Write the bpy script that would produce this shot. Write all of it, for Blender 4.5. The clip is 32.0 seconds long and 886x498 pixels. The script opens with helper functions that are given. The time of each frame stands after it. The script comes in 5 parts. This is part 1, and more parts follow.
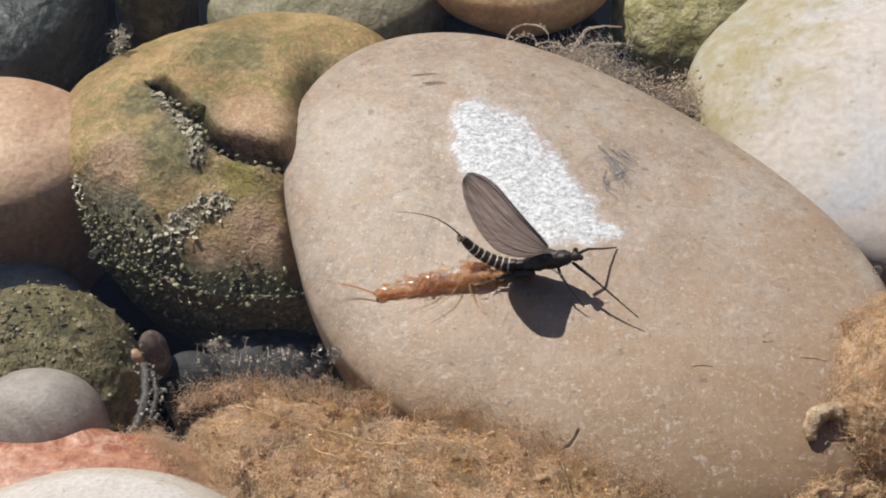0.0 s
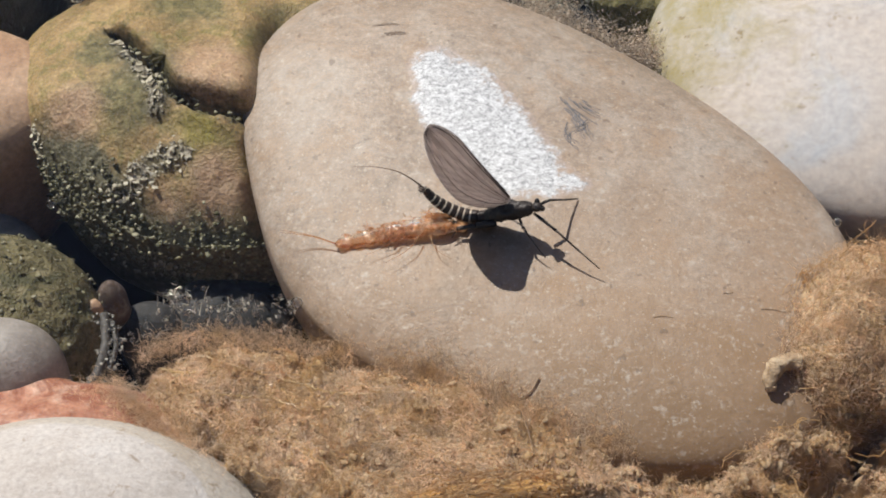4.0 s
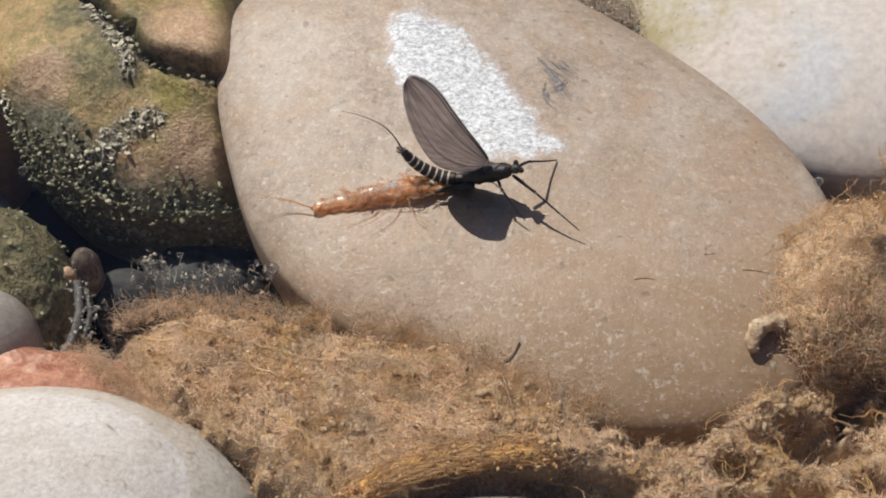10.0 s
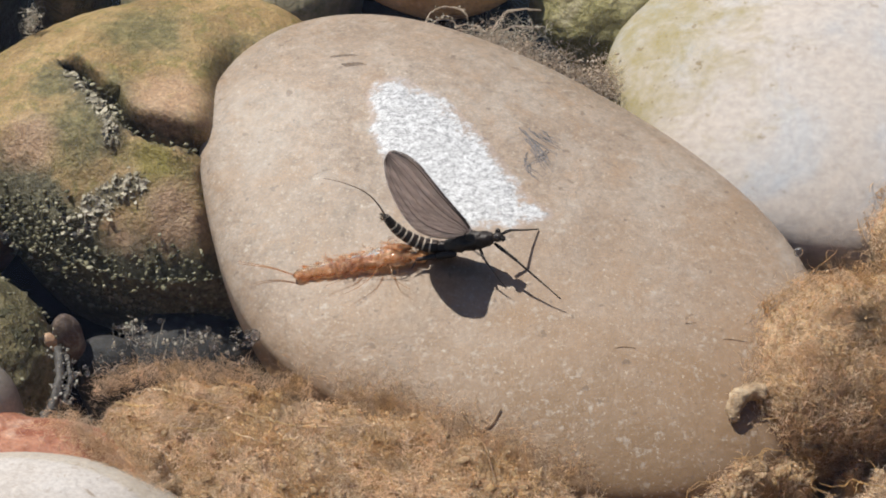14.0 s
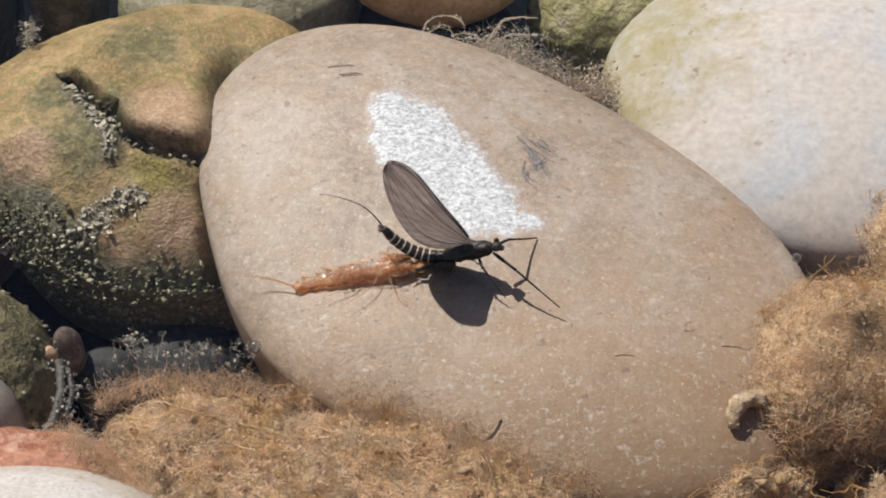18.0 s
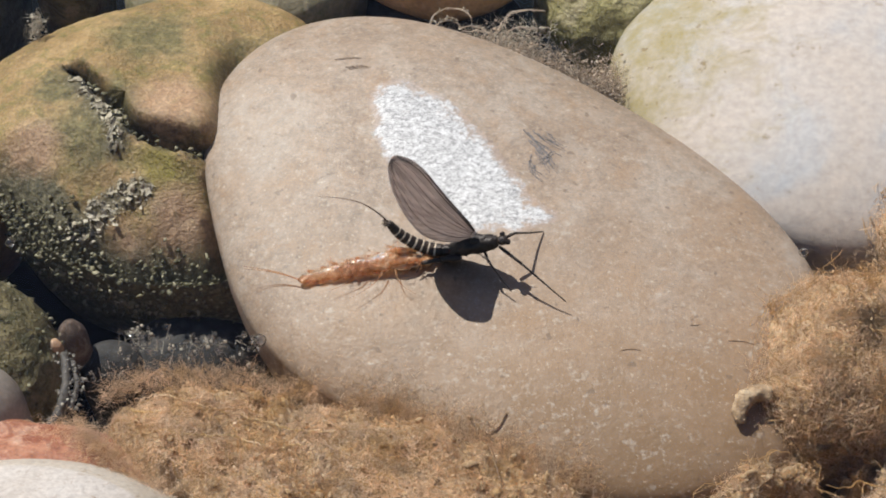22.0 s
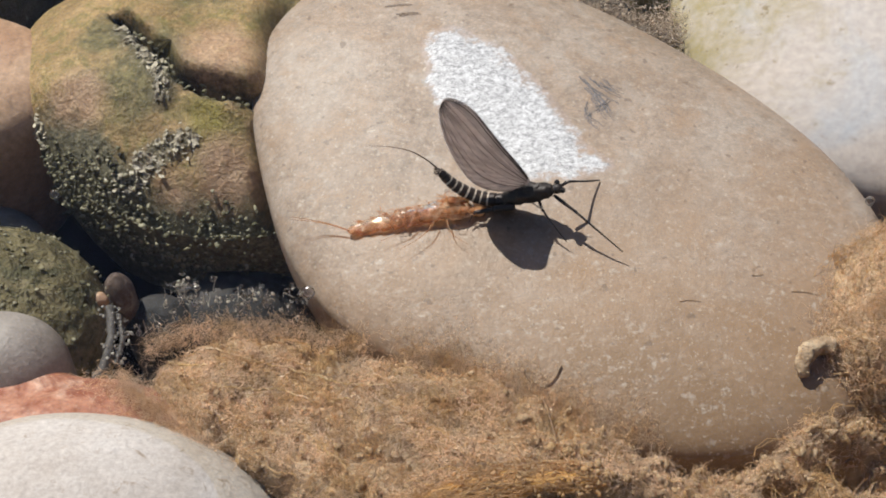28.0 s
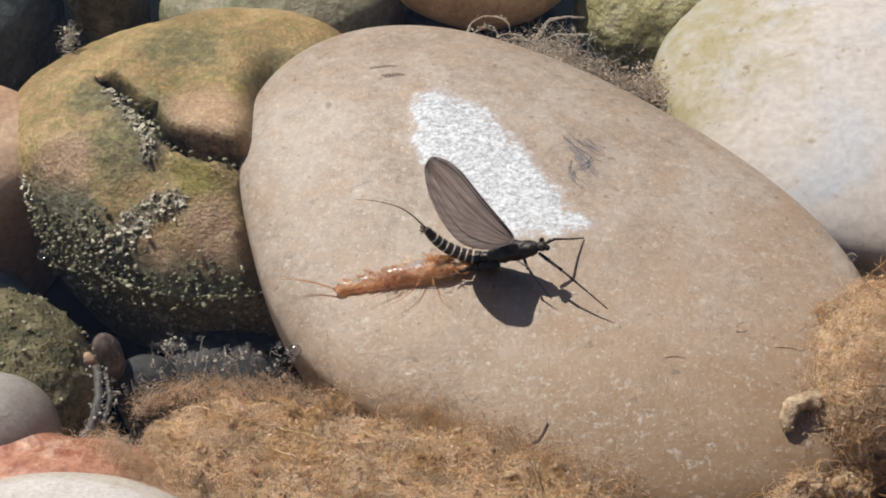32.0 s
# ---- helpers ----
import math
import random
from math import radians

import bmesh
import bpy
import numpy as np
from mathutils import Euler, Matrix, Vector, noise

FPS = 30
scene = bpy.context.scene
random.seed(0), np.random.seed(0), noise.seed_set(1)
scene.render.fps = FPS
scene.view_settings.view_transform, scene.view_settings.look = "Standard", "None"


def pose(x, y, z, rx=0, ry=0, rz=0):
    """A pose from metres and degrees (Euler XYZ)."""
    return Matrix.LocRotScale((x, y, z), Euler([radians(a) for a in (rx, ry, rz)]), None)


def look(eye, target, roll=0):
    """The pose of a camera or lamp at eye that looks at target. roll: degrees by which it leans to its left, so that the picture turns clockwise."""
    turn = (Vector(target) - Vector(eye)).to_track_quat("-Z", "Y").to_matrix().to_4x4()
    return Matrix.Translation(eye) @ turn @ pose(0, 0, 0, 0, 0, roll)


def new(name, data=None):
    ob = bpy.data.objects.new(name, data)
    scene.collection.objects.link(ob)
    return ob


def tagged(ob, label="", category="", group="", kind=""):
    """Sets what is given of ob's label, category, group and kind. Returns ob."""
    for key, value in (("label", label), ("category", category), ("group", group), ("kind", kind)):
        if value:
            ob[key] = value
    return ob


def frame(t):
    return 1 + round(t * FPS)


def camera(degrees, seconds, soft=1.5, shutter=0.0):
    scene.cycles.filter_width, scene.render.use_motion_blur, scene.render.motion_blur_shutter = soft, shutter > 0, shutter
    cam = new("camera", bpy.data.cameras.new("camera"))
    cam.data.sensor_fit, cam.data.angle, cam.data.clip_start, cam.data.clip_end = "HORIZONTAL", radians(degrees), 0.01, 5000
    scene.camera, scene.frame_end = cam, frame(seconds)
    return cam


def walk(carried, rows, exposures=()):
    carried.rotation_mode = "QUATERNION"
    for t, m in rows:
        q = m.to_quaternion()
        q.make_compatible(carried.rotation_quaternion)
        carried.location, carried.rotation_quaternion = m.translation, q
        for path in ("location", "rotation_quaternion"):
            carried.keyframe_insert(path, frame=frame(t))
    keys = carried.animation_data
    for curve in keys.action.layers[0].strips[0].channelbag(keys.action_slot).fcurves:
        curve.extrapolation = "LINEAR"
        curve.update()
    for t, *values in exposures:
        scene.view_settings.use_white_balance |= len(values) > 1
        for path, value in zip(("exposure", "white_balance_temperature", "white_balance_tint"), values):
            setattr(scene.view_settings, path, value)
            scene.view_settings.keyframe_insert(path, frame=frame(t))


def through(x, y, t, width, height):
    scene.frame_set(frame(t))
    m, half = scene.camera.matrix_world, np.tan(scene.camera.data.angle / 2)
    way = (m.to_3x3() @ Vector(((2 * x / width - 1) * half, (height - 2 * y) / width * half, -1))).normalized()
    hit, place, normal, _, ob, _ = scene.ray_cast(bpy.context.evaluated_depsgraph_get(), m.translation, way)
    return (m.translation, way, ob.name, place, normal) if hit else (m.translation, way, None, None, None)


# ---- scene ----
cam = camera(26.0, 32.0, soft=1.9)
PATH = [
    (0, 0.00229, -0.14583, 0.17779, 39.948, 2.274, 1.825),
    (0.5, 0.00200, -0.14589, 0.17778, 39.669, 2.207, 1.831),
    (1, 0.00142, -0.14555, 0.17791, 39.018, 1.898, 1.573),
    (1.5, 0.00155, -0.14596, 0.17812, 38.913, 1.477, 1.124),
    (2, 0.00184, -0.14578, 0.17841, 38.625, 1.406, 1.205),
    (2.5, 0.00171, -0.14628, 0.17821, 38.679, 1.234, 1.287),
    (3, 0.00151, -0.14648, 0.17764, 38.879, 1.138, 1.123),
    (3.5, 0.00141, -0.14627, 0.17743, 38.632, 1.029, 1.094),
    (5.5, 0.00116, -0.14628, 0.17604, 38.937, 1.192, 1.214),
    (6, 0.00182, -0.14619, 0.17658, 39.065, 1.253, 0.934),
    (6.5, 0.00219, -0.14587, 0.17700, 38.999, 1.599, 0.835),
    (7, 0.00221, -0.14583, 0.17682, 38.704, 1.736, 0.810),
    (7.5, 0.00169, -0.14575, 0.17708, 38.796, 1.539, 0.742),
    (8, 0.00139, -0.14589, 0.17688, 38.911, 1.227, 0.505),
    (8.5, 0.00055, -0.14626, 0.17654, 38.826, 1.033, 0.285),
    (9, 0.00081, -0.14592, 0.17584, 38.396, 1.150, 0.147),
    (9.5, 0.00100, -0.14547, 0.17526, 38.118, 0.947, 0.261),
    (10, 0.00078, -0.14482, 0.17456, 37.648, 0.796, 0.195),
    (10.5, 0.00073, -0.14464, 0.17373, 37.341, 0.829, 0.216),
    (11, 0.00058, -0.14465, 0.17336, 37.187, 0.804, 0.145),
    (11.5, 0.00037, -0.14440, 0.17350, 37.196, 0.625, 0.176),
    (12, 0.00002, -0.14483, 0.17456, 38.198, 0.102, 0.046),
    (12.5, -0.00054, -0.14576, 0.17409, 39.186, -0.297, 0.011),
    (13, -0.00077, -0.14622, 0.17383, 39.804, -0.379, -0.100),
    (13.5, -0.00050, -0.14620, 0.17364, 39.884, -0.317, -0.117),
    (14, -0.00000, -0.14617, 0.17420, 40.000, -0.000, 0.000),
    (14.5, -0.00016, -0.14610, 0.17452, 39.972, 0.029, -0.056),
    (15, 0.00020, -0.14615, 0.17534, 40.222, 0.211, -0.283),
    (15.5, 0.00066, -0.14569, 0.17517, 40.137, 0.384, -0.156),
    (17.5, 0.00002, -0.14565, 0.17568, 40.016, 0.353, -0.419),
    (18, 0.00016, -0.14571, 0.17546, 39.997, 0.368, -0.428),
    (18.5, 0.00043, -0.14548, 0.17527, 39.874, 0.495, -0.339),
    (19, 0.00044, -0.14559, 0.17505, 39.856, 0.455, -0.279),
    (19.5, 0.00062, -0.14521, 0.17540, 39.785, 0.493, -0.270),
    (20, 0.00066, -0.14537, 0.17545, 39.853, 0.564, -0.328),
    (20.5, 0.00110, -0.14510, 0.17534, 39.886, 0.635, -0.288),
    (21, 0.00087, -0.14497, 0.17514, 39.620, 0.514, -0.107),
    (21.5, 0.00067, -0.14492, 0.17487, 39.667, 0.485, -0.168),
    (22, 0.00073, -0.14514, 0.17515, 39.746, 0.521, -0.111),
    (22.5, 0.00099, -0.14472, 0.17589, 39.856, 0.663, -0.183),
    (23, 0.00104, -0.14517, 0.17548, 39.920, 0.621, -0.137),
    (23.5, 0.00098, -0.14526, 0.17517, 40.012, 0.546, -0.099),
    (24, 0.00114, -0.14546, 0.17481, 40.040, 0.672, -0.125),
    (24.5, 0.00021, -0.14556, 0.17288, 40.012, 0.490, 0.123),
    (24.6, 0.00021, -0.14556, 0.17288, 38.450, 1.184, 0.682),
    (24.7, 0.00021, -0.14556, 0.17288, 37.918, 1.686, 1.080),
    (25, -0.00056, -0.14453, 0.16920, 38.647, 1.509, 1.157),
    (25.5, 0.00023, -0.14437, 0.16829, 39.320, 1.402, 0.898),
    (27.5, 0.00166, -0.14363, 0.16873, 39.096, 1.994, 0.960),
    (28, 0.00199, -0.14318, 0.16856, 38.961, 2.129, 0.966),
    (28.5, 0.00183, -0.14318, 0.16885, 38.990, 2.062, 0.954),
    (29, 0.00151, -0.14390, 0.16877, 39.181, 1.850, 1.048),
    (29.5, 0.00194, -0.14433, 0.16832, 39.346, 1.765, 1.121),
    (29.6, 0.00194, -0.14433, 0.16832, 39.463, 1.712, 1.080),
    (29.7, 0.00194, -0.14433, 0.16832, 39.512, 1.647, 1.027),
    (29.8, 0.00194, -0.14433, 0.16832, 39.845, 1.385, 0.815),
    (29.9, 0.00312, -0.14509, 0.16841, 40.612, 1.198, 0.809),
    (30, 0.00308, -0.14478, 0.16812, 39.551, 2.022, 0.698),
    (30.5, 0.00284, -0.14413, 0.16848, 39.312, 2.318, 0.369),
    (31, 0.00244, -0.14417, 0.16857, 39.678, 2.141, 0.495),
    (31.5, 0.00194, -0.14431, 0.16856, 40.240, 1.913, 0.518),
    (32, 0.00186, -0.14473, 0.16916, 40.887, 1.974, 0.419),
]
walk(cam, [(t, pose(x, y, z, rx, ry, rz)) for t, x, y, z, rx, ry, rz in PATH], exposures=[(0, 0.35), (32, 0.35)])

# ---- light ----
SUN_AZIMUTH, SUN_HEIGHT = math.atan2(-0.47, 0.53), math.radians(54.7)
world = bpy.data.worlds.new("sky")
scene.world = world
world.use_nodes = True
wn = world.node_tree
sky = wn.nodes.new("ShaderNodeTexSky")
sky.sky_type, sky.sun_disc = "NISHITA", False
sky.sun_elevation, sky.sun_rotation = SUN_HEIGHT, SUN_AZIMUTH
sky.air_density, sky.dust_density, sky.ozone_density = 1.0, 0.15, 1.5
wn.links.new(sky.outputs[0], wn.nodes["Background"].inputs[0])
wn.nodes["Background"].inputs[1].default_value = 0.084
sun = new("sun", bpy.data.lights.new("sun", "SUN"))
sun.data.energy, sun.data.angle, sun.data.color = 5.0, math.radians(0.5), (1.0, 0.95, 0.88)
sun.matrix_world = look((-0.47, 0.53, 1.0), (0, 0, 0))

# ---- helpers: everything below is in millimetres ----
MM = 0.001
BED = -38.0


# ---- materials ----
class Mat:
    """A small builder of node materials; lengths in millimetres."""

    def __init__(self, name, roughness=0.6, specular=0.5):
        self.mat = bpy.data.materials.new(name)
        self.mat.use_nodes = True
        self.nt = self.mat.node_tree
        self.bsdf = self.nt.nodes["Principled BSDF"]
        self.bsdf.inputs["Roughness"].default_value = roughness
        self.bsdf.inputs["Specular IOR Level"].default_value = specular
        self.where = self.nt.nodes.new("ShaderNodeTexCoord").outputs["Object"]

    def node(self, kind, **values):
        n = self.nt.nodes.new(kind)
        for key, value in values.items():
            n.inputs[key].default_value = value
        return n

    def link(self, a, b):
        self.nt.links.new(a, b)

    def noise(self, size, detail=4.0, rough=0.6, warp=0.0):
        n = self.node("ShaderNodeTexNoise", Scale=1000.0 / size, Detail=detail, Roughness=rough, Distortion=warp)
        self.link(self.where, n.inputs["Vector"])
        return n.outputs["Fac"]

    def cells(self, size, out="Distance"):
        n = self.node("ShaderNodeTexVoronoi", Scale=1000.0 / size)
        self.link(self.where, n.inputs["Vector"])
        return n.outputs[out]

    def ramp(self, fac, *stops):
        n = self.nt.nodes.new("ShaderNodeValToRGB")
        els = n.color_ramp.elements
        while len(els) < len(stops):
            els.new(0.5)
        for e, (at, colour) in zip(els, stops):
            e.position = at
            e.color = (*colour, 1) if isinstance(colour, tuple) else (colour, colour, colour, 1)
        self.link(fac, n.inputs[0])
        return n.outputs[0]

    def mix(self, fac, a, b, how="MIX"):
        n = self.nt.nodes.new("ShaderNodeMix")
        n.data_type, n.blend_type = "RGBA", how
        for socket, value in ((n.inputs[0], fac), (n.inputs[6], a), (n.inputs[7], b)):
            if isinstance(value, tuple):
                socket.default_value = (*value, 1)
            elif isinstance(value, (int, float)):
                socket.default_value = value
            else:
                self.link(value, socket)
        return n.outputs[2]

    def math(self, how, a, b=0.0):
        n = self.nt.nodes.new("ShaderNodeMath")
        n.operation = how
        for socket, value in zip(n.inputs, (a, b)):
            if isinstance(value, (int, float)):
                socket.default_value = value
            else:
                self.link(value, socket)
        return n.outputs[0]

    def axis(self, which):
        n = self.nt.nodes.new("ShaderNodeSeparateXYZ")
        self.link(self.where, n.inputs[0])
        return n.outputs[which]

    def island(self):
        return self.nt.nodes.new("ShaderNodeNewGeometry").outputs["Random Per Island"]

    def colour(self, socket):
        if isinstance(socket, tuple):
            self.bsdf.inputs["Base Color"].default_value = (*socket, 1)
        else:
            self.link(socket, self.bsdf.inputs["Base Color"])
        return self

    def bump(self, height, depth, strength=1.0):
        n = self.node("ShaderNodeBump", Strength=strength, Distance=depth * MM)
        self.link(height, n.inputs["Height"])
        if self.bsdf.inputs["Normal"].links:
            self.link(self.bsdf.inputs["Normal"].links[0].from_socket, n.inputs["Normal"])
        self.link(n.outputs[0], self.bsdf.inputs["Normal"])
        return self


def pebble_mat(name, dark, mid, light, grain=0.7, patch=9.0, roughness=0.55, spots=None, spot_size=4.0, spot_from=0.56, bump=0.12, speckle=1.0):
    """Water-worn stone: broad patches, fine mineral grain, optional stains of another colour."""
    m = Mat(name, roughness, 0.35)
    broad = m.ramp(m.noise(patch, 5, 0.62, 0.4), (0.33, dark), (0.52, mid), (0.72, light))
    fine = m.ramp(m.noise(grain, 3, 0.7), (0.3, 1 - 0.26 * speckle), (0.5, 1.0), (0.7, 1 + 0.24 * speckle))
    col = m.mix(1.0, broad, fine, "MULTIPLY")
    flecks = m.ramp(m.noise(grain * 1.7, 2, 0.5), (0.63, 0.0), (0.7, 1.0))
    col = m.mix(m.math("MULTIPLY", flecks, 0.35), col, light)
    if spots:
        stain = m.ramp(m.noise(spot_size, 6, 0.7, 0.6), (spot_from, 0.0), (spot_from + 0.12, 1.0))
        col = m.mix(m.math("MULTIPLY", stain, 0.85), col, spots)
    m.colour(col)
    m.bump(m.noise(grain, 4, 0.7), bump).bump(m.noise(patch * 0.4, 3, 0.5), bump * 2.5)
    return m


def film(name, tint, fac_scale, rough, ior):
    """A clear skin: sees through, with gloss by Fresnel."""
    m = Mat(name)
    clear = m.nt.nodes.new("ShaderNodeBsdfTransparent")
    clear.inputs[0].default_value = (*tint, 1)
    gloss = m.nt.nodes.new("ShaderNodeBsdfGlossy")
    gloss.inputs["Roughness"].default_value = rough
    fres = m.node("ShaderNodeFresnel", IOR=ior)
    mixer = m.nt.nodes.new("ShaderNodeMixShader")
    m.link(m.math("MULTIPLY", fres.outputs[0], fac_scale), mixer.inputs[0])
    m.link(clear.outputs[0], mixer.inputs[1])
    m.link(gloss.outputs[0], mixer.inputs[2])
    m.link(mixer.outputs[0], m.nt.nodes["Material Output"].inputs["Surface"])
    m.gloss, m.fres = gloss, fres
    return m


def water_mat():
    m = film("water", (0.97, 0.98, 0.97), 1.0, 0.015, 1.33)
    n = m.node("ShaderNodeBump", Strength=0.35, Distance=0.25 * MM)
    m.link(m.noise(16.0, 2, 0.4, 0.3), n.inputs["Height"])
    m.link(n.outputs[0], m.gloss.inputs["Normal"])
    m.link(n.outputs[0], m.fres.inputs["Normal"])
    return m


def main_mat():
    """Tan sandstone pebble: mottled, with pale grains; what stands clear of the water is pale, with the sun's glint
    painted in.
    """
    m = Mat("tan_pebble", 0.5, 0.4)
    broad = m.ramp(m.noise(15.0, 5, 0.6, 0.5), (0.3, (0.225, 0.168, 0.128)), (0.5, (0.285, 0.222, 0.177)), (0.7, (0.32, 0.269, 0.231)))
    mottle = m.ramp(m.noise(1.5, 5, 0.7, 0.3), (0.3, 0.76), (0.5, 1.0), (0.7, 1.2))
    col = m.mix(1.0, broad, mottle, "MULTIPLY")
    col = m.mix(1.0, col, m.ramp(m.noise(0.42, 4, 0.75), (0.28, 0.78), (0.5, 1.0), (0.72, 1.24)), "MULTIPLY")
    warm = m.ramp(m.noise(4.0, 6, 0.7, 0.6), (0.5, 0.0), (0.66, 1.0))
    col = m.mix(m.math("MULTIPLY", warm, 0.38), col, (0.315, 0.2, 0.118))
    cloudy = m.ramp(m.noise(7.0, 7, 0.72, 0.8), (0.5, 0.0), (0.7, 1.0))
    col = m.mix(m.math("MULTIPLY", cloudy, 0.5), col, (0.385, 0.345, 0.315))
    film_of = m.math("ADD", m.math("MULTIPLY", m.axis(1), -1 / (60 * MM)), m.math("MULTIPLY", m.math("SUBTRACT", m.noise(22.0, 5, 0.65, 0.4), 0.5), 1.6))
    col = m.mix(m.math("MULTIPLY", m.ramp(film_of, (-0.1, 0.0), (0.6, 1.0)), 0.6), col, (0.295, 0.188, 0.108))
    # brown algae film at the front foot, its colour also darkened for shade
    foot = m.math("ADD", m.math("MULTIPLY", m.axis(1), -1 / (44 * MM)), m.math("MULTIPLY", m.math("SUBTRACT", m.noise(6.0, 6, 0.7, 0.4), 0.5), 0.7))
    col = m.mix(m.math("MULTIPLY", m.ramp(foot, (0.5, 0.0), (0.9, 1.0)), 0.75), col, (0.2, 0.122, 0.062))
    flecks = m.ramp(m.noise(0.95, 4, 0.6, 0.2), (0.55, 0.0), (0.7, 1.0))
    col = m.mix(m.math("MULTIPLY", flecks, m.ramp(m.noise(6.0, 3, 0.5), (0.4, 0.2), (0.62, 0.75))), col, (0.42, 0.372, 0.325))
    sand = m.ramp(m.noise(0.45, 2, 0.5), (0.62, 0.0), (0.72, 1.0))
    col = m.mix(m.math("MULTIPLY", sand, 0.35), col, (0.58, 0.53, 0.46))
    specks = m.ramp(m.noise(1.3, 2, 0.4), (0.27, 1.0), (0.32, 0.0))
    col = m.mix(m.math("MULTIPLY", specks, 0.6), col, (0.14, 0.1, 0.075))
    ragged = m.math("MULTIPLY", m.math("SUBTRACT", m.noise(2.2, 7, 0.78), 0.5), 0.85 * MM)
    level = m.math("ADD", m.axis(2), ragged)
    crown_glint = m.ramp(m.math("MULTIPLY", m.math("SUBTRACT", level, (7.55 + 0.03) * MM), 1.0 / (0.2 * MM)), (0.0, 0.0), (0.5, 1.0))
    stretch = m.node("ShaderNodeMapping", Scale=(0.75, 1.0, 1.0))
    m.link(m.where, stretch.inputs["Vector"])
    grain = m.node("ShaderNodeTexNoise", Scale=1000.0 / 0.5, Detail=5.0, Roughness=0.85, Distortion=0.4)
    m.link(stretch.outputs[0], grain.inputs["Vector"])
    # pale tones and dark flecks paint the sun's glint on the crown
    pale = m.ramp(grain.outputs["Fac"], (0.36, (0.16, 0.16, 0.165)), (0.47, (0.34, 0.335, 0.325)), (0.63, (0.6, 0.6, 0.595)))
    m.colour(m.mix(crown_glint, col, pale))
    m.link(m.ramp(crown_glint, (0.0, 0.5), (1.0, 0.4)), m.bsdf.inputs["Roughness"])
    m.bump(m.noise(0.6, 4, 0.75), 0.1).bump(m.noise(5.0, 3, 0.5), 0.15)
    return m


def strand_mat(name, *shades, through=0.25, stain=None):
    m = Mat(name, 0.6, 0.25)
    col = m.ramp(m.island(), *[(k / max(1, len(shades) - 1), c) for k, c in enumerate(shades)])
    if stain:
        col = m.mix(m.ramp(m.noise(7.0, 5, 0.65, 0.5), (0.45, 0.0), (0.62, 0.8)), col, stain)
        col = m.mix(m.ramp(m.noise(4.6, 4, 0.6, 0.8), (0.52, 0.0), (0.66, 0.75)), col, (0.86, 0.72, 0.58))
        col = m.mix(m.ramp(m.noise(2.8, 5, 0.65, 0.6), (0.6, 0.0), (0.7, 0.7)), col, (0.34, 0.2, 0.09))
    col = m.mix(1.0, col, m.ramp(m.noise(4.0, 4, 0.65), (0.3, 0.78), (0.6, 1.15)), "MULTIPLY")
    m.colour(col)
    out, leak, mixer = m.nt.nodes["Material Output"], m.nt.nodes.new("ShaderNodeBsdfTranslucent"), m.nt.nodes.new("ShaderNodeMixShader")
    m.link(col, leak.inputs[0])
    mixer.inputs[0].default_value = through
    m.link(m.bsdf.outputs[0], mixer.inputs[1])
    m.link(leak.outputs[0], mixer.inputs[2])
    m.link(mixer.outputs[0], out.inputs["Surface"])
    return m


def chitin(name, colour, roughness=0.35, grain=0.3, shine=0.5):
    m = Mat(name, roughness, shine)
    m.colour(m.mix(1.0, colour, m.ramp(m.noise(grain, 3, 0.6), (0.3, 0.6), (0.7, 1.4)), "MULTIPLY"))
    return m.bump(m.noise(grain * 0.6, 3, 0.6), 0.03)


def white_mat():
    """Whitish quartzite, yellow-green with algae along its near and upper rim."""
    m = Mat("white_stone", 0.75, 0.2)
    col = m.ramp(m.noise(20.0, 5, 0.6, 0.5), (0.32, (0.44, 0.385, 0.35)), (0.5, (0.42, 0.385, 0.37)), (0.66, (0.37, 0.395, 0.44)))
    col = m.mix(1.0, col, m.ramp(m.noise(1.1, 3, 0.7), (0.3, 0.86), (0.7, 1.12)), "MULTIPLY")
    rim = m.math("ADD", m.math("MULTIPLY", m.axis(0), -1 / (26 * MM)), m.math("MULTIPLY", m.axis(1), 1 / (70 * MM)))
    rim = m.math("ADD", rim, m.math("MULTIPLY", m.math("SUBTRACT", m.noise(7.0, 6, 0.7, 0.5), 0.5), 2.2))
    col = m.mix(m.math("MULTIPLY", m.ramp(rim, (0.45, 0.0), (1.3, 1.0)), m.ramp(m.noise(2.6, 5, 0.7), (0.3, 0.3), (0.65, 0.95))), col, (0.27, 0.225, 0.105))
    specks = m.ramp(m.noise(1.8, 4, 0.65), (0.32, 1.0), (0.38, 0.0))
    col = m.mix(m.math("MULTIPLY", specks, m.ramp(rim, (0.0, 0.15), (0.8, 0.8))), col, (0.2, 0.15, 0.08))
    m.colour(col)
    return m.bump(m.noise(1.0, 4, 0.7), 0.06).bump(m.noise(6.0, 3, 0.5), 0.2)


# dark, middle and light tones of the shade painted in the cleft and of the lime film round the crust
CLEFT_SHADE = ((0.02, 0.02, 0.013), (0.05, 0.047, 0.03), (0.13, 0.12, 0.075))
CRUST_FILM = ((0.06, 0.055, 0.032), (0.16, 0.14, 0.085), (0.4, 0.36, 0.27))


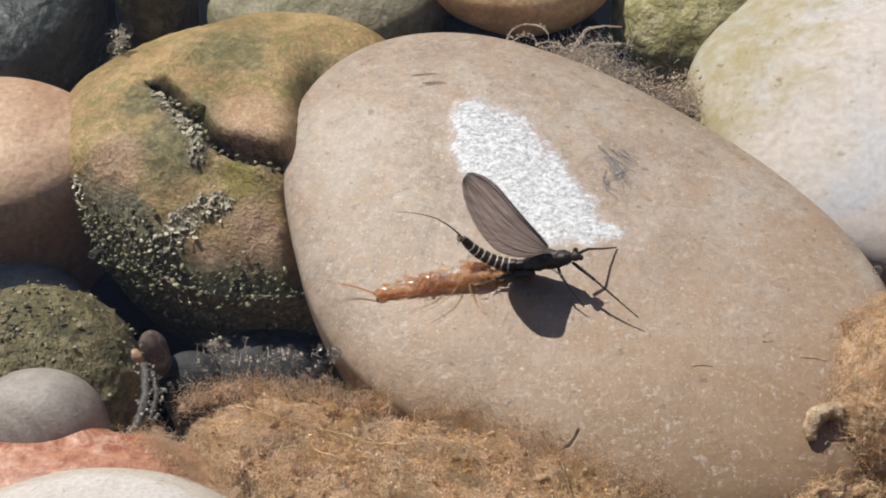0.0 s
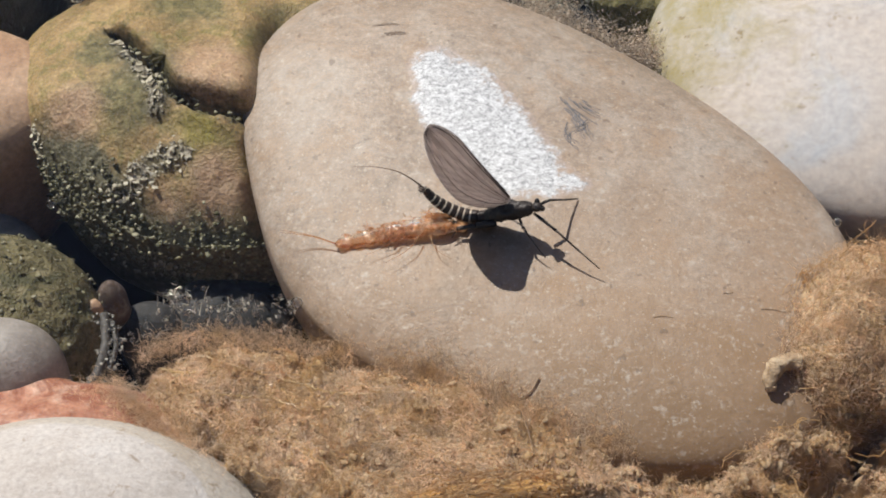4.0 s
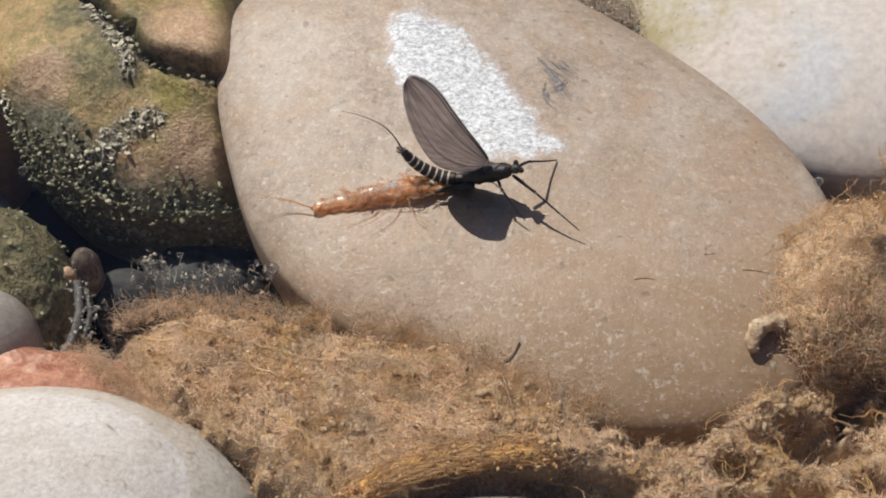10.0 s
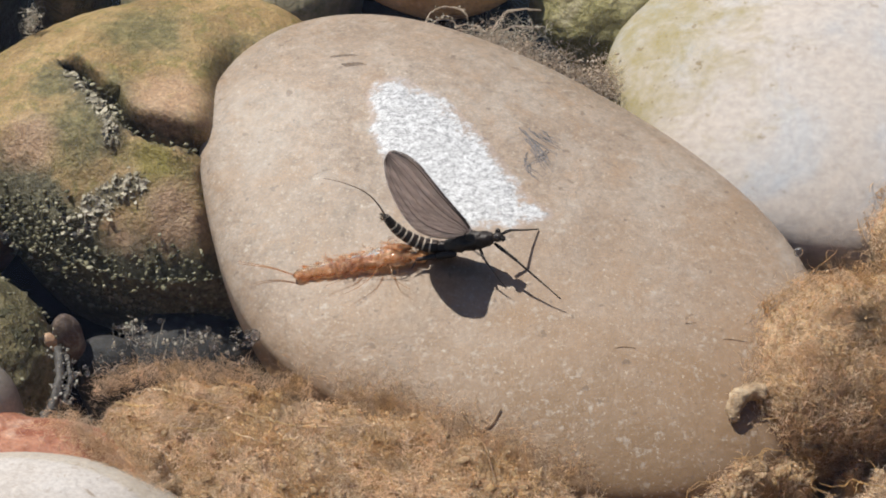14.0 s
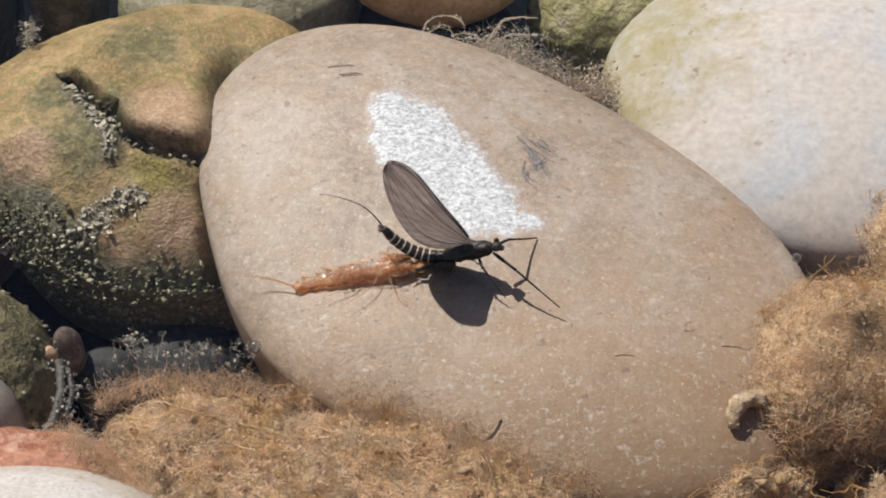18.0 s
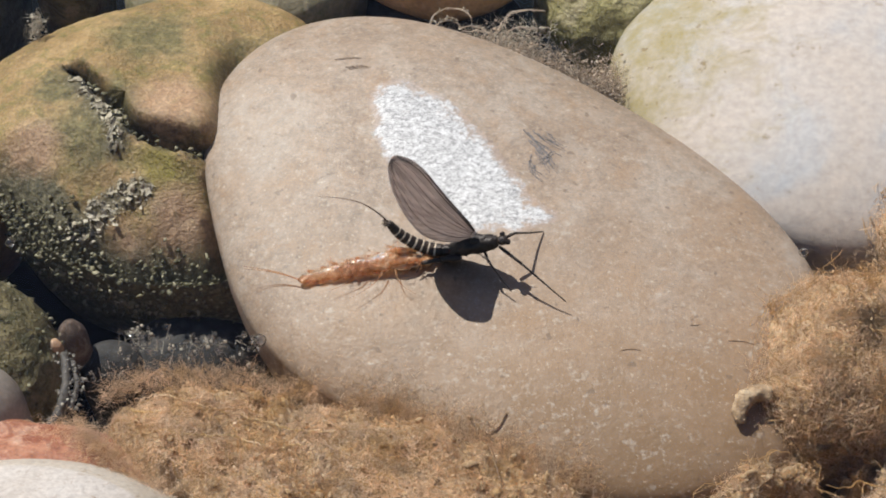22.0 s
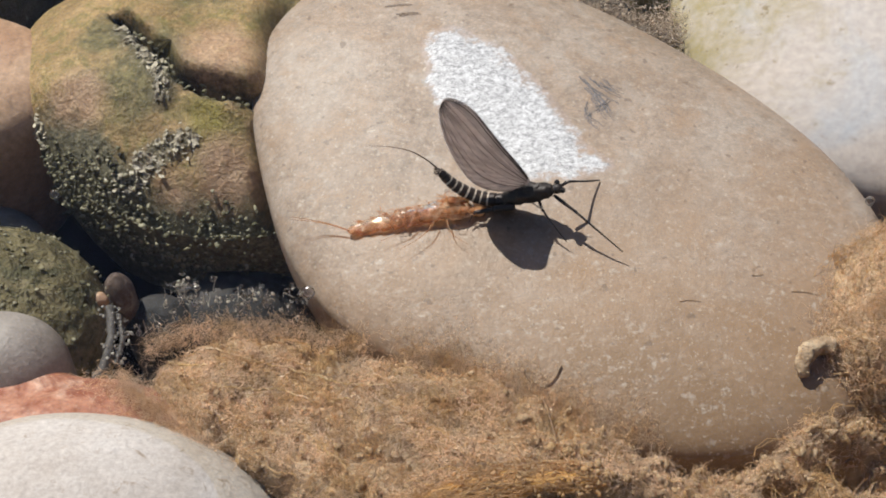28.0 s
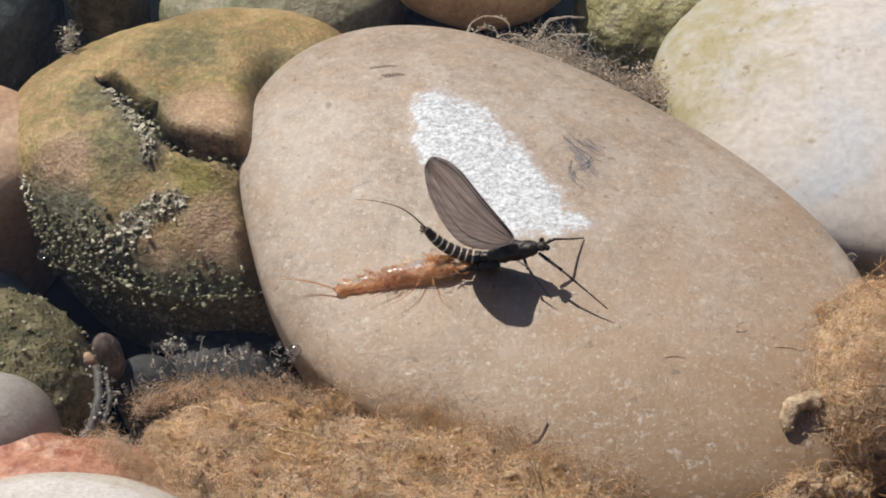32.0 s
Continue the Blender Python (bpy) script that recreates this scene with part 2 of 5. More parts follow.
def moss_mat():
    """Tan stone with golden and rosy bare patches, olive algae round the cleft, dark algae with painted shade along its
    low front, and painted shade in the cleft.
    """
    m = Mat("algae_stained_stone", 0.5, 0.35)
    where = lambda x, y: ((x + 41.25) * MM, (y - 27.82) * MM)

    def spot(x, y, reach, wild=0.9):
        """A stain about a point of the plan: 1 in its middle, ragged at its rim."""
        flat = m.nt.nodes.new("ShaderNodeCombineXYZ")
        m.link(m.axis(0), flat.inputs[0])
        m.link(m.axis(1), flat.inputs[1])
        near = m.nt.nodes.new("ShaderNodeVectorMath")
        near.operation = "DISTANCE"
        m.link(flat.outputs[0], near.inputs[0])
        near.inputs[1].default_value = (*where(x, y), 0)
        ragged = m.math("MULTIPLY", m.math("SUBTRACT", m.noise(4.5, 6, 0.7, 0.5), 0.5), wild * 2)
        return m.ramp(m.math("ADD", m.math("MULTIPLY", near.outputs["Value"], 1 / (reach * MM)), ragged), (0.45, 1.0), (1.15, 0.0))

    def both(a, b):
        return m.math("MAXIMUM", a, b)

    col = m.ramp(m.noise(8.0, 5, 0.6, 0.4), (0.32, (0.235, 0.155, 0.07)), (0.5, (0.36, 0.24, 0.11)), (0.68, (0.5, 0.35, 0.18)))
    col = m.mix(m.ramp(m.noise(2.6, 5, 0.7, 0.6), (0.48, 0.0), (0.62, 0.75)), col, (0.2, 0.175, 0.055))
    col = m.mix(m.ramp(m.noise(1.9, 5, 0.7, 0.5), (0.56, 0.0), (0.68, 0.7)), col, (0.56, 0.41, 0.2))
    olive = m.ramp(m.noise(1.1, 5, 0.7), (0.3, (0.07, 0.062, 0.026)), (0.5, (0.15, 0.13, 0.055)), (0.68, (0.29, 0.25, 0.12)))
    green = both(both(spot(-46.5, 23.0, 7.0), spot(-42.0, 26.5, 5.0)), both(both(spot(-50.5, 30.5, 4.0), spot(-24.0, 36.0, 9.0)), spot(-40.0, 41.0, 8.0)))
    col = m.mix(m.math("MULTIPLY", green, 0.9), col, olive)
    col = m.mix(m.math("MULTIPLY", spot(-36.6, 18.6, 3.6, 0.6), 0.75), col, (0.29, 0.255, 0.055))
    rosy = m.ramp(m.noise(2.4, 5, 0.65), (0.35, (0.4, 0.25, 0.155)), (0.65, (0.55, 0.385, 0.26)))
    bare = both(both(spot(-53.0, 21.0, 5.0, 0.6), spot(-35.2, 26.5, 6.5, 0.5)), both(spot(-40.5, 9.6, 4.2, 0.6), spot(-34.0, 12.5, 5.0, 0.7)))
    col = m.mix(m.math("MULTIPLY", bare, 0.9), col, rosy)
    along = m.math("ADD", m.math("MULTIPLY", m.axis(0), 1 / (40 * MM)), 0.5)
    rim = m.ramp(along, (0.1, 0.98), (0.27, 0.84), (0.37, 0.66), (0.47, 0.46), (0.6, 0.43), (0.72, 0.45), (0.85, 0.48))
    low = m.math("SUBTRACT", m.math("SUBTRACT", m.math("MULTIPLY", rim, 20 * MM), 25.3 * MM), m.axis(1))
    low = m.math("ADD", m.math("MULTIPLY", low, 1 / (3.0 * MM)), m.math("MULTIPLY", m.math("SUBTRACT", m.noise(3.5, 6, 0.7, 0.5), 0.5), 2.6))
    # dark algae mottling, deepened in colour for the shade on the low front
    algae_shade = m.ramp(m.noise(0.8, 5, 0.72), (0.32, (0.055, 0.052, 0.032)), (0.5, (0.13, 0.121, 0.076)), (0.68, (0.3, 0.275, 0.185)))
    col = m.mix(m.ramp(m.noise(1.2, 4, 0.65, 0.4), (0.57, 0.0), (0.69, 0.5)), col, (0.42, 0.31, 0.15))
    col = m.mix(m.ramp(low, (-0.1, 0.0), (0.9, 0.95)), col, algae_shade)
    # lime film round the crust, then shade painted into the cleft
    for name, reach, tint in (("crusted", 2.0, CRUST_FILM), ("cleft", 1.5, CLEFT_SHADE)):
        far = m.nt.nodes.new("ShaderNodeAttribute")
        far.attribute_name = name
        ragged_far = m.math("ADD", far.outputs["Fac"], m.math("MULTIPLY", m.math("SUBTRACT", m.noise(1.6, 6, 0.72), 0.5), 3.0))
        zone_col = m.ramp(m.noise(0.7, 5, 0.7), (0.32, tint[0]), (0.55, tint[1]), (0.7, tint[2]))
        col = m.mix(m.ramp(m.math("MULTIPLY", ragged_far, 1 / reach), (0.35, 0.9), (1.0, 0.0)), col, zone_col)
    col = m.mix(1.0, col, m.ramp(m.noise(0.5, 3, 0.7), (0.28, 0.56), (0.5, 0.84), (0.7, 1.14)), "MULTIPLY")
    m.colour(col)
    return m.bump(m.noise(0.5, 4, 0.7), 0.3).bump(m.noise(1.2, 4, 0.7), 0.14)


def felt_mat(name, tint):
    """Soft brown algae felt: beige, golden and darker brown in small drifts."""
    m = Mat(name, 0.95, 0.05)
    col = m.ramp(m.noise(6.5, 6, 0.68, 0.8), (0.34, (0.46, 0.31, 0.175)), (0.5, (0.58, 0.42, 0.265)), (0.66, (0.68, 0.53, 0.385)))
    col = m.mix(m.ramp(m.noise(8.0, 5, 0.65, 0.6), (0.5, 0.0), (0.64, 0.65)), col, (0.5, 0.32, 0.13))
    col = m.mix(m.ramp(m.noise(3.0, 6, 0.72, 0.7), (0.58, 0.0), (0.72, 0.6)), col, (0.3, 0.19, 0.1))
    col = m.mix(m.ramp(m.noise(1.4, 4, 0.7, 0.4), (0.55, 0.0), (0.7, 0.5)), col, (0.74, 0.62, 0.49))
    col = m.mix(1.0, col, m.ramp(m.noise(0.7, 4, 0.75), (0.3, 0.78), (0.5, 1.0), (0.7, 1.2)), "MULTIPLY")
    m.colour(m.mix(1.0, col, tint, "MULTIPLY"))
    return m.bump(m.noise(0.5, 5, 0.75), 0.16).bump(m.noise(1.8, 4, 0.6), 0.15)


WATER = water_mat()
WHITE = white_mat()
TAN = main_mat()
MOSSY = moss_mat()
PINK = pebble_mat("peach_stone", (0.3, 0.178, 0.112), (0.395, 0.258, 0.17), (0.47, 0.335, 0.242), 0.9, 16.0, 0.5)
SLATE = pebble_mat("grey_green_stone", (0.02, 0.024, 0.024), (0.042, 0.047, 0.044), (0.085, 0.09, 0.082), 1.0, 6.0, 0.5, (0.34, 0.36, 0.36), 2.0, 0.62, 0.3)
OLIVE = pebble_mat("green_algae_stone", (0.09, 0.075, 0.035), (0.19, 0.16, 0.08), (0.32, 0.27, 0.17), 0.4, 4.0, 0.7, (0.07, 0.068, 0.032), 3.5, 0.48, 0.4)
SAGE = pebble_mat("grey_olive_stone", (0.14, 0.13, 0.08), (0.22, 0.2, 0.13), (0.33, 0.29, 0.21), 0.7, 6.0, 0.65, (0.1, 0.11, 0.04), 4.0, 0.55, 0.2)
FURRED = pebble_mat("yellow_green_stone", (0.17, 0.15, 0.07), (0.29, 0.26, 0.12), (0.42, 0.37, 0.24), 0.6, 5.0, 0.8, (0.13, 0.14, 0.045), 3.0, 0.55, 0.35)
OCHRE = pebble_mat("ochre_stone", (0.4, 0.25, 0.13), (0.54, 0.36, 0.2), (0.6, 0.45, 0.3), 0.9, 9.0, 0.55)
RED = pebble_mat("red_stone", (0.24, 0.09, 0.055), (0.4, 0.2, 0.135), (0.55, 0.38, 0.3), 0.8, 4.5, 0.45, (0.2, 0.055, 0.03), 5.5, 0.5)
GREY = pebble_mat("grey_pebble", (0.2, 0.17, 0.15), (0.29, 0.26, 0.24), (0.36, 0.33, 0.31), 0.5, 9.0, 0.6, speckle=0.6)
BEIGE = pebble_mat("beige_stone", (0.19, 0.15, 0.11), (0.25, 0.202, 0.155), (0.3, 0.252, 0.2), 0.6, 9.0, 0.6, speckle=0.6)
PALE = pebble_mat("pale_limestone", (0.34, 0.298, 0.258), (0.39, 0.35, 0.312), (0.425, 0.39, 0.356), 0.6, 10.0, 0.7, (0.2, 0.145, 0.095), 2.0, 0.585, speckle=0.7)
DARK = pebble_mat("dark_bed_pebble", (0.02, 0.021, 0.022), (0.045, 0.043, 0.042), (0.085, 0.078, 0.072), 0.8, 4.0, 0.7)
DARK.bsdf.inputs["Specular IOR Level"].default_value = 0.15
# near-black bed colour stands in for deep shade between the stones
BED_SHADE = pebble_mat("river_bed", (0.002, 0.003, 0.004), (0.004, 0.005, 0.006), (0.008, 0.008, 0.008), 1.2, 20.0, 0.9)
BED_SHADE.bsdf.inputs["Specular IOR Level"].default_value = 0.05
WEED_BASE = felt_mat("brown_weed_felt", (0.7, 0.69, 0.68))
WEED = strand_mat("brown_weed", (0.73, 0.53, 0.34), (0.83, 0.655, 0.47), (0.89, 0.745, 0.59), (0.75, 0.54, 0.31), (0.91, 0.79, 0.66), through=0.5, stain=(0.67, 0.43, 0.19))
WOOL = strand_mat("woolly_weed", (0.8, 0.57, 0.37), (0.88, 0.69, 0.52), (0.92, 0.77, 0.63), (0.74, 0.51, 0.3), (0.94, 0.82, 0.7), through=0.5, stain=(0.62, 0.42, 0.19))
DULL_WEED = strand_mat("dull_weed", (0.52, 0.41, 0.31), (0.64, 0.54, 0.44), (0.72, 0.63, 0.54), (0.42, 0.32, 0.23), through=0.45)
KNOT = felt_mat("fluffy_weed", (0.62, 0.6, 0.58))
LOOPS = strand_mat("amber_loops", (0.42, 0.25, 0.1), (0.58, 0.38, 0.18), (0.66, 0.48, 0.28), through=0.4)
BEADED = strand_mat("beaded_weed", (0.5, 0.33, 0.14), (0.6, 0.42, 0.2), through=0.3, stain=(0.72, 0.58, 0.38))
TIPPED = pebble_mat("brown_pebble", (0.07, 0.05, 0.04), (0.13, 0.095, 0.078), (0.3, 0.25, 0.22), 0.5, 2.5, 0.6)
THREAD = strand_mat("coarse_weed", (0.5, 0.31, 0.13), (0.68, 0.48, 0.26), through=0.4)
GREY_WEED = strand_mat("silty_weed", (0.4, 0.36, 0.3), (0.6, 0.56, 0.48), (0.45, 0.38, 0.3))
CRUST = strand_mat("lime_crust", (0.24, 0.21, 0.14), (0.42, 0.37, 0.28), (0.54, 0.49, 0.4), (0.34, 0.3, 0.21), (0.48, 0.43, 0.34), through=0.0)
CRUST_SHEET = pebble_mat("lime_plates", (0.3, 0.26, 0.18), (0.47, 0.42, 0.33), (0.6, 0.55, 0.46), 0.4, 1.0, 0.8, (0.15, 0.13, 0.08), 0.9, 0.62, 0.15)
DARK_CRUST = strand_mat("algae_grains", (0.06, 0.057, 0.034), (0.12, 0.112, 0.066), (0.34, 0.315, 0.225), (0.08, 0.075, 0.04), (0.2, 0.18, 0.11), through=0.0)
FLOC = strand_mat("silt", (0.62, 0.44, 0.26), (0.72, 0.56, 0.38), (0.76, 0.62, 0.48), (0.56, 0.37, 0.19), through=0.4, stain=(0.6, 0.38, 0.18))
CURL = pebble_mat("dead_leaf", (0.22, 0.145, 0.085), (0.36, 0.265, 0.175), (0.45, 0.355, 0.25), 0.6, 1.8, 0.8, (0.16, 0.1, 0.055), 1.5, 0.58)
GOLD_FELT = felt_mat("amber_felt", (1.0, 0.8, 0.45))
GOLD = strand_mat("golden_weed", (0.48, 0.28, 0.12), (0.62, 0.42, 0.22), (0.68, 0.5, 0.31), (0.4, 0.22, 0.09), through=0.5)
STEM = chitin("brown_stem", (0.24, 0.155, 0.09), 0.6, 0.6)
SMEAR = chitin("dried_weed", (0.13, 0.12, 0.125), 0.7, 0.5)
FAINT = chitin("old_weed", (0.2, 0.15, 0.115), 0.7, 0.5)
BUBBLE = film("air_bubble", (0.96, 0.97, 0.98), 9.0, 0.1, 1.2)
TWIG_SILT = strand_mat("grey_silt", (0.1, 0.09, 0.08), (0.2, 0.185, 0.165), (0.34, 0.32, 0.28), through=0.0)
TWIG = chitin("dark_twig", (0.06, 0.053, 0.048), 0.7, 0.8)
BODY = chitin("black_chitin", (0.02, 0.014, 0.011), 0.5, 0.3, 0.3)
SEGMENT = chitin("dark_brown_chitin", (0.025, 0.015, 0.01), 0.45, 0.3, 0.3)
BAND = chitin("pale_band", (0.42, 0.34, 0.25), 0.5)
LEG = chitin("leg_chitin", (0.02, 0.014, 0.012), 0.5, 0.3, 0.3)
TAILMAT = chitin("tail_chitin", (0.1, 0.055, 0.035), 0.5)
EYE = chitin("eye", (0.03, 0.022, 0.018), 0.12)
VEIN = chitin("wing_vein", (0.06, 0.042, 0.035), 0.5)


def wing_mat():
    """Smoky membrane: partly clear, partly scattering light through."""
    m = Mat("wing_membrane", 0.45, 0.4)
    col = m.ramp(m.noise(1.6, 4, 0.6), (0.3, (0.6, 0.54, 0.51)), (0.7, (0.78, 0.72, 0.69)))
    fan = m.math("ARCTAN2", m.axis(2), m.axis(0))
    pleat = m.math("SINE", m.math("ADD", m.math("MULTIPLY", fan, 42.0), m.math("MULTIPLY", m.noise(2.5, 2, 0.5), 3.0)))
    col = m.mix(1.0, col, m.ramp(m.math("ADD", m.math("MULTIPLY", pleat, 0.5), 0.5), (0.1, 0.88), (0.9, 1.06)), "MULTIPLY")
    m.colour(col)
    leak, clear = m.nt.nodes.new("ShaderNodeBsdfTranslucent"), m.nt.nodes.new("ShaderNodeBsdfTransparent")
    one, two = m.nt.nodes.new("ShaderNodeMixShader"), m.nt.nodes.new("ShaderNodeMixShader")
    m.link(col, leak.inputs[0])
    clear.inputs[0].default_value = (0.84, 0.8, 0.77, 1)
    one.inputs[0].default_value, two.inputs[0].default_value = 0.85, 0.3
    m.link(m.bsdf.outputs[0], one.inputs[1])
    m.link(leak.outputs[0], one.inputs[2])
    m.link(one.outputs[0], two.inputs[1])
    m.link(clear.outputs[0], two.inputs[2])
    m.link(two.outputs[0], m.nt.nodes["Material Output"].inputs["Surface"])
    return m


def skin_mat(name, clearness, shine_by):
    """Thin amber cuticle: glossy, glowing through where the sun shines on it."""
    m = Mat(name, 0.16, 0.5)
    col = m.ramp(m.noise(1.2, 4, 0.65), (0.32, (0.5, 0.2, 0.08)), (0.5, (0.82, 0.47, 0.22)), (0.66, (0.98, 0.84, 0.62)))
    rosy = m.ramp(m.math("MULTIPLY", m.axis(0), 1 / (8 * MM)), (0.0, 1.0), (0.35, 0.0))
    col = m.mix(m.math("MULTIPLY", rosy, 0.55), col, (0.54, 0.26, 0.16))
    m.colour(col)
    m.bump(m.noise(0.7, 3, 0.6), 0.45)
    leak, clear = m.nt.nodes.new("ShaderNodeBsdfTranslucent"), m.nt.nodes.new("ShaderNodeBsdfTransparent")
    one, two = m.nt.nodes.new("ShaderNodeMixShader"), m.nt.nodes.new("ShaderNodeMixShader")
    m.link(col, leak.inputs[0])
    clear.inputs[0].default_value = (0.96, 0.77, 0.57, 1)
    one.inputs[0].default_value, two.inputs[0].default_value = 0.55, clearness
    m.link(m.bsdf.outputs[0], one.inputs[1])
    m.link(leak.outputs[0], one.inputs[2])
    m.link(one.outputs[0], two.inputs[1])
    m.link(clear.outputs[0], two.inputs[2])
    shine, three = m.nt.nodes.new("ShaderNodeBsdfGlossy"), m.nt.nodes.new("ShaderNodeMixShader")
    shine.inputs["Roughness"].default_value = 0.12
    shine.inputs["Color"].default_value = (1.0, 0.9, 0.76, 1)
    m.link(m.bsdf.inputs["Normal"].links[0].from_socket, shine.inputs["Normal"])
    m.link(m.math("MULTIPLY", m.node("ShaderNodeFresnel", IOR=1.35).outputs[0], shine_by), three.inputs[0])
    m.link(two.outputs[0], three.inputs[1])
    m.link(shine.outputs[0], three.inputs[2])
    m.link(three.outputs[0], m.nt.nodes["Material Output"].inputs["Surface"])
    return m


WING = wing_mat()
SKIN = skin_mat("amber_cuticle", 0.6, 1.6)
FOLD = skin_mat("gold_fold", 0.3, 2.0)
SKIN_HAIR = skin_mat("amber_threads", 0.72, 0.2)
SKIN_HEAD = skin_mat("brown_cuticle", 0.2, 0.8)
HAZE = skin_mat("pale_threads", 0.6, 0.6)
GILL = skin_mat("gill_film", 0.75, 0.3)


# ---- building blocks ----
def link_mesh(name, verts, faces, mat, parent=None, label="", smooth=True, place=None):
    """One mesh object; verts in millimetres, relative to its own origin."""
    me = bpy.data.meshes.new(name)
    me.from_pydata((np.asarray(verts, float) * MM).tolist(), [], faces.tolist() if isinstance(faces, np.ndarray) else faces)
    if smooth:
        me.shade_smooth()
    me.materials.append(mat.mat if isinstance(mat, Mat) else mat)
    ob = new(name, me)
    if place is not None:
        ob.location = Vector(place) * MM
    if parent is not None:
        ob.parent = parent
    return tagged(ob, label)


def empty(name, place, label, category, group=""):
    ob = new(name)
    ob.location = Vector(place) * MM
    ob.empty_display_size = 0.005
    return tagged(ob, label, category, group)


def grid_faces(rows, cols, wrap):
    """Quads of a grid of points, row after row; wrap closes each row."""
    r, c = np.meshgrid(np.arange(rows - 1), np.arange(cols if wrap else cols - 1), indexing="ij")
    d = (c + 1) % cols
    return np.stack([r * cols + c, r * cols + d, (r + 1) * cols + d, (r + 1) * cols + c], -1).reshape(-1, 4)


def radius(coeffs, th):
    """The plan outline of a stone: a few waves round a circle."""
    r = coeffs[0] + 0 * th
    for k in range(1, len(coeffs) // 2 + 1):
        r = r + coeffs[2 * k - 1] * np.cos(k * th) + coeffs[2 * k] * np.sin(k * th)
    return r


def oval(a, b, yaw=0.0):
    """A plan outline of half lengths a and b, turned by yaw degrees."""
    w = radians(yaw)
    return lambda th: a * b / np.sqrt((b * np.cos(th - w)) ** 2 + (a * np.sin(th - w)) ** 2)


def stone_points(plan, up, down, seg, rings, tilt, lump, lump_size, seed, rough=0.0, lift=None, box=1.0):
    ph = np.linspace(-math.pi / 2, math.pi / 2, rings)[:, None]
    th = np.linspace(0, 2 * math.pi, seg, endpoint=False)[None]
    reach = plan(th) if callable(plan) else radius(plan, th)
    spread = np.maximum(np.cos(ph), 0.0) ** box
    x, y = reach * np.cos(th) * spread, reach * np.sin(th) * spread
    z = np.where(ph > 0, up, down) * np.sin(ph) + tilt[0] * x + tilt[1] * y
    pts = np.stack([x, y, z], -1).reshape(-1, 3)
    out = []
    for p in pts:
        v = Vector(p)
        n = v.normalized() if v.length > 0 else Vector((0, 0, 1))
        q = v / lump_size + Vector((seed * 7.3, seed * 3.1, seed))
        d = lump * noise.noise(q)
        if rough:
            d += rough * noise.fractal(v / (lump_size * 0.18) + Vector((seed, 0, 0)), 0.8, 2.0, 4)
        by = lift(v) if lift else 0.0
        out.append(v + n * d + (by if isinstance(by, Vector) else Vector((0, 0, by))))
    return np.array(out)


def stone(name, place, plan, up, mat, label, seg=72, rings=44, tilt=(0, 0), lump=0.5, lump_size=9.0, seed=1, rough=0.0, lift=None, down=None, group="", box=1.0):
    """A river stone whose widest plan lies at place; it sits with its foot in the bed."""
    down = place[2] - BED + 1.0 if down is None else down
    pts = stone_points(plan, up, down, seg, rings, tilt, lump, lump_size, seed, rough, lift, box)
    ob = link_mesh(name, pts, grid_faces(rings, seg, True), mat, place=place)
    ob.data.validate()
    return tagged(ob, label, "stone", group)


def tube(path, radii, sides=8):
    """Points and faces of a round tube along a path, closed at both ends."""
    path = np.asarray(path, float)
    radii = np.broadcast_to(np.asarray(radii, float), (len(path),))
    tang = np.gradient(path, axis=0)
    tang /= np.linalg.norm(tang, axis=1)[:, None] + 1e-9
    ref = np.array([0.0, 0.0, 1.0]) if abs(tang[:, 2]).max() < 0.95 else np.array([0.0, 1.0, 0.0])
    side = np.cross(tang, ref)
    side /= np.linalg.norm(side, axis=1)[:, None] + 1e-9
    up = np.cross(side, tang)
    a = np.linspace(0, 2 * math.pi, sides, endpoint=False)
    ring = np.cos(a)[None, :, None] * side[:, None] + np.sin(a)[None, :, None] * up[:, None]
    pts = (path[:, None] + ring * radii[:, None, None]).reshape(-1, 3)
    faces = grid_faces(len(path), sides, True).tolist()
    faces += [list(range(sides))[::-1], list(range((len(path) - 1) * sides, len(path) * sides))]
    return pts, faces


def curve(points, n):
    """A smooth path of n points through the given ones."""
    p = np.asarray(points, float)
    p = np.vstack([2 * p[0] - p[1], p, 2 * p[-1] - p[-2]])
    out = []
    for s in np.linspace(0, len(p) - 3 - 1e-6, n):
        i, t = int(s), s - int(s)
        a, b, c, d = p[i : i + 4]
        out.append(0.5 * (2 * b + (c - a) * t + (2 * a - 5 * b + 4 * c - d) * t * t + (3 * b - a - 3 * c + d) * t**3))
    return np.array(out)


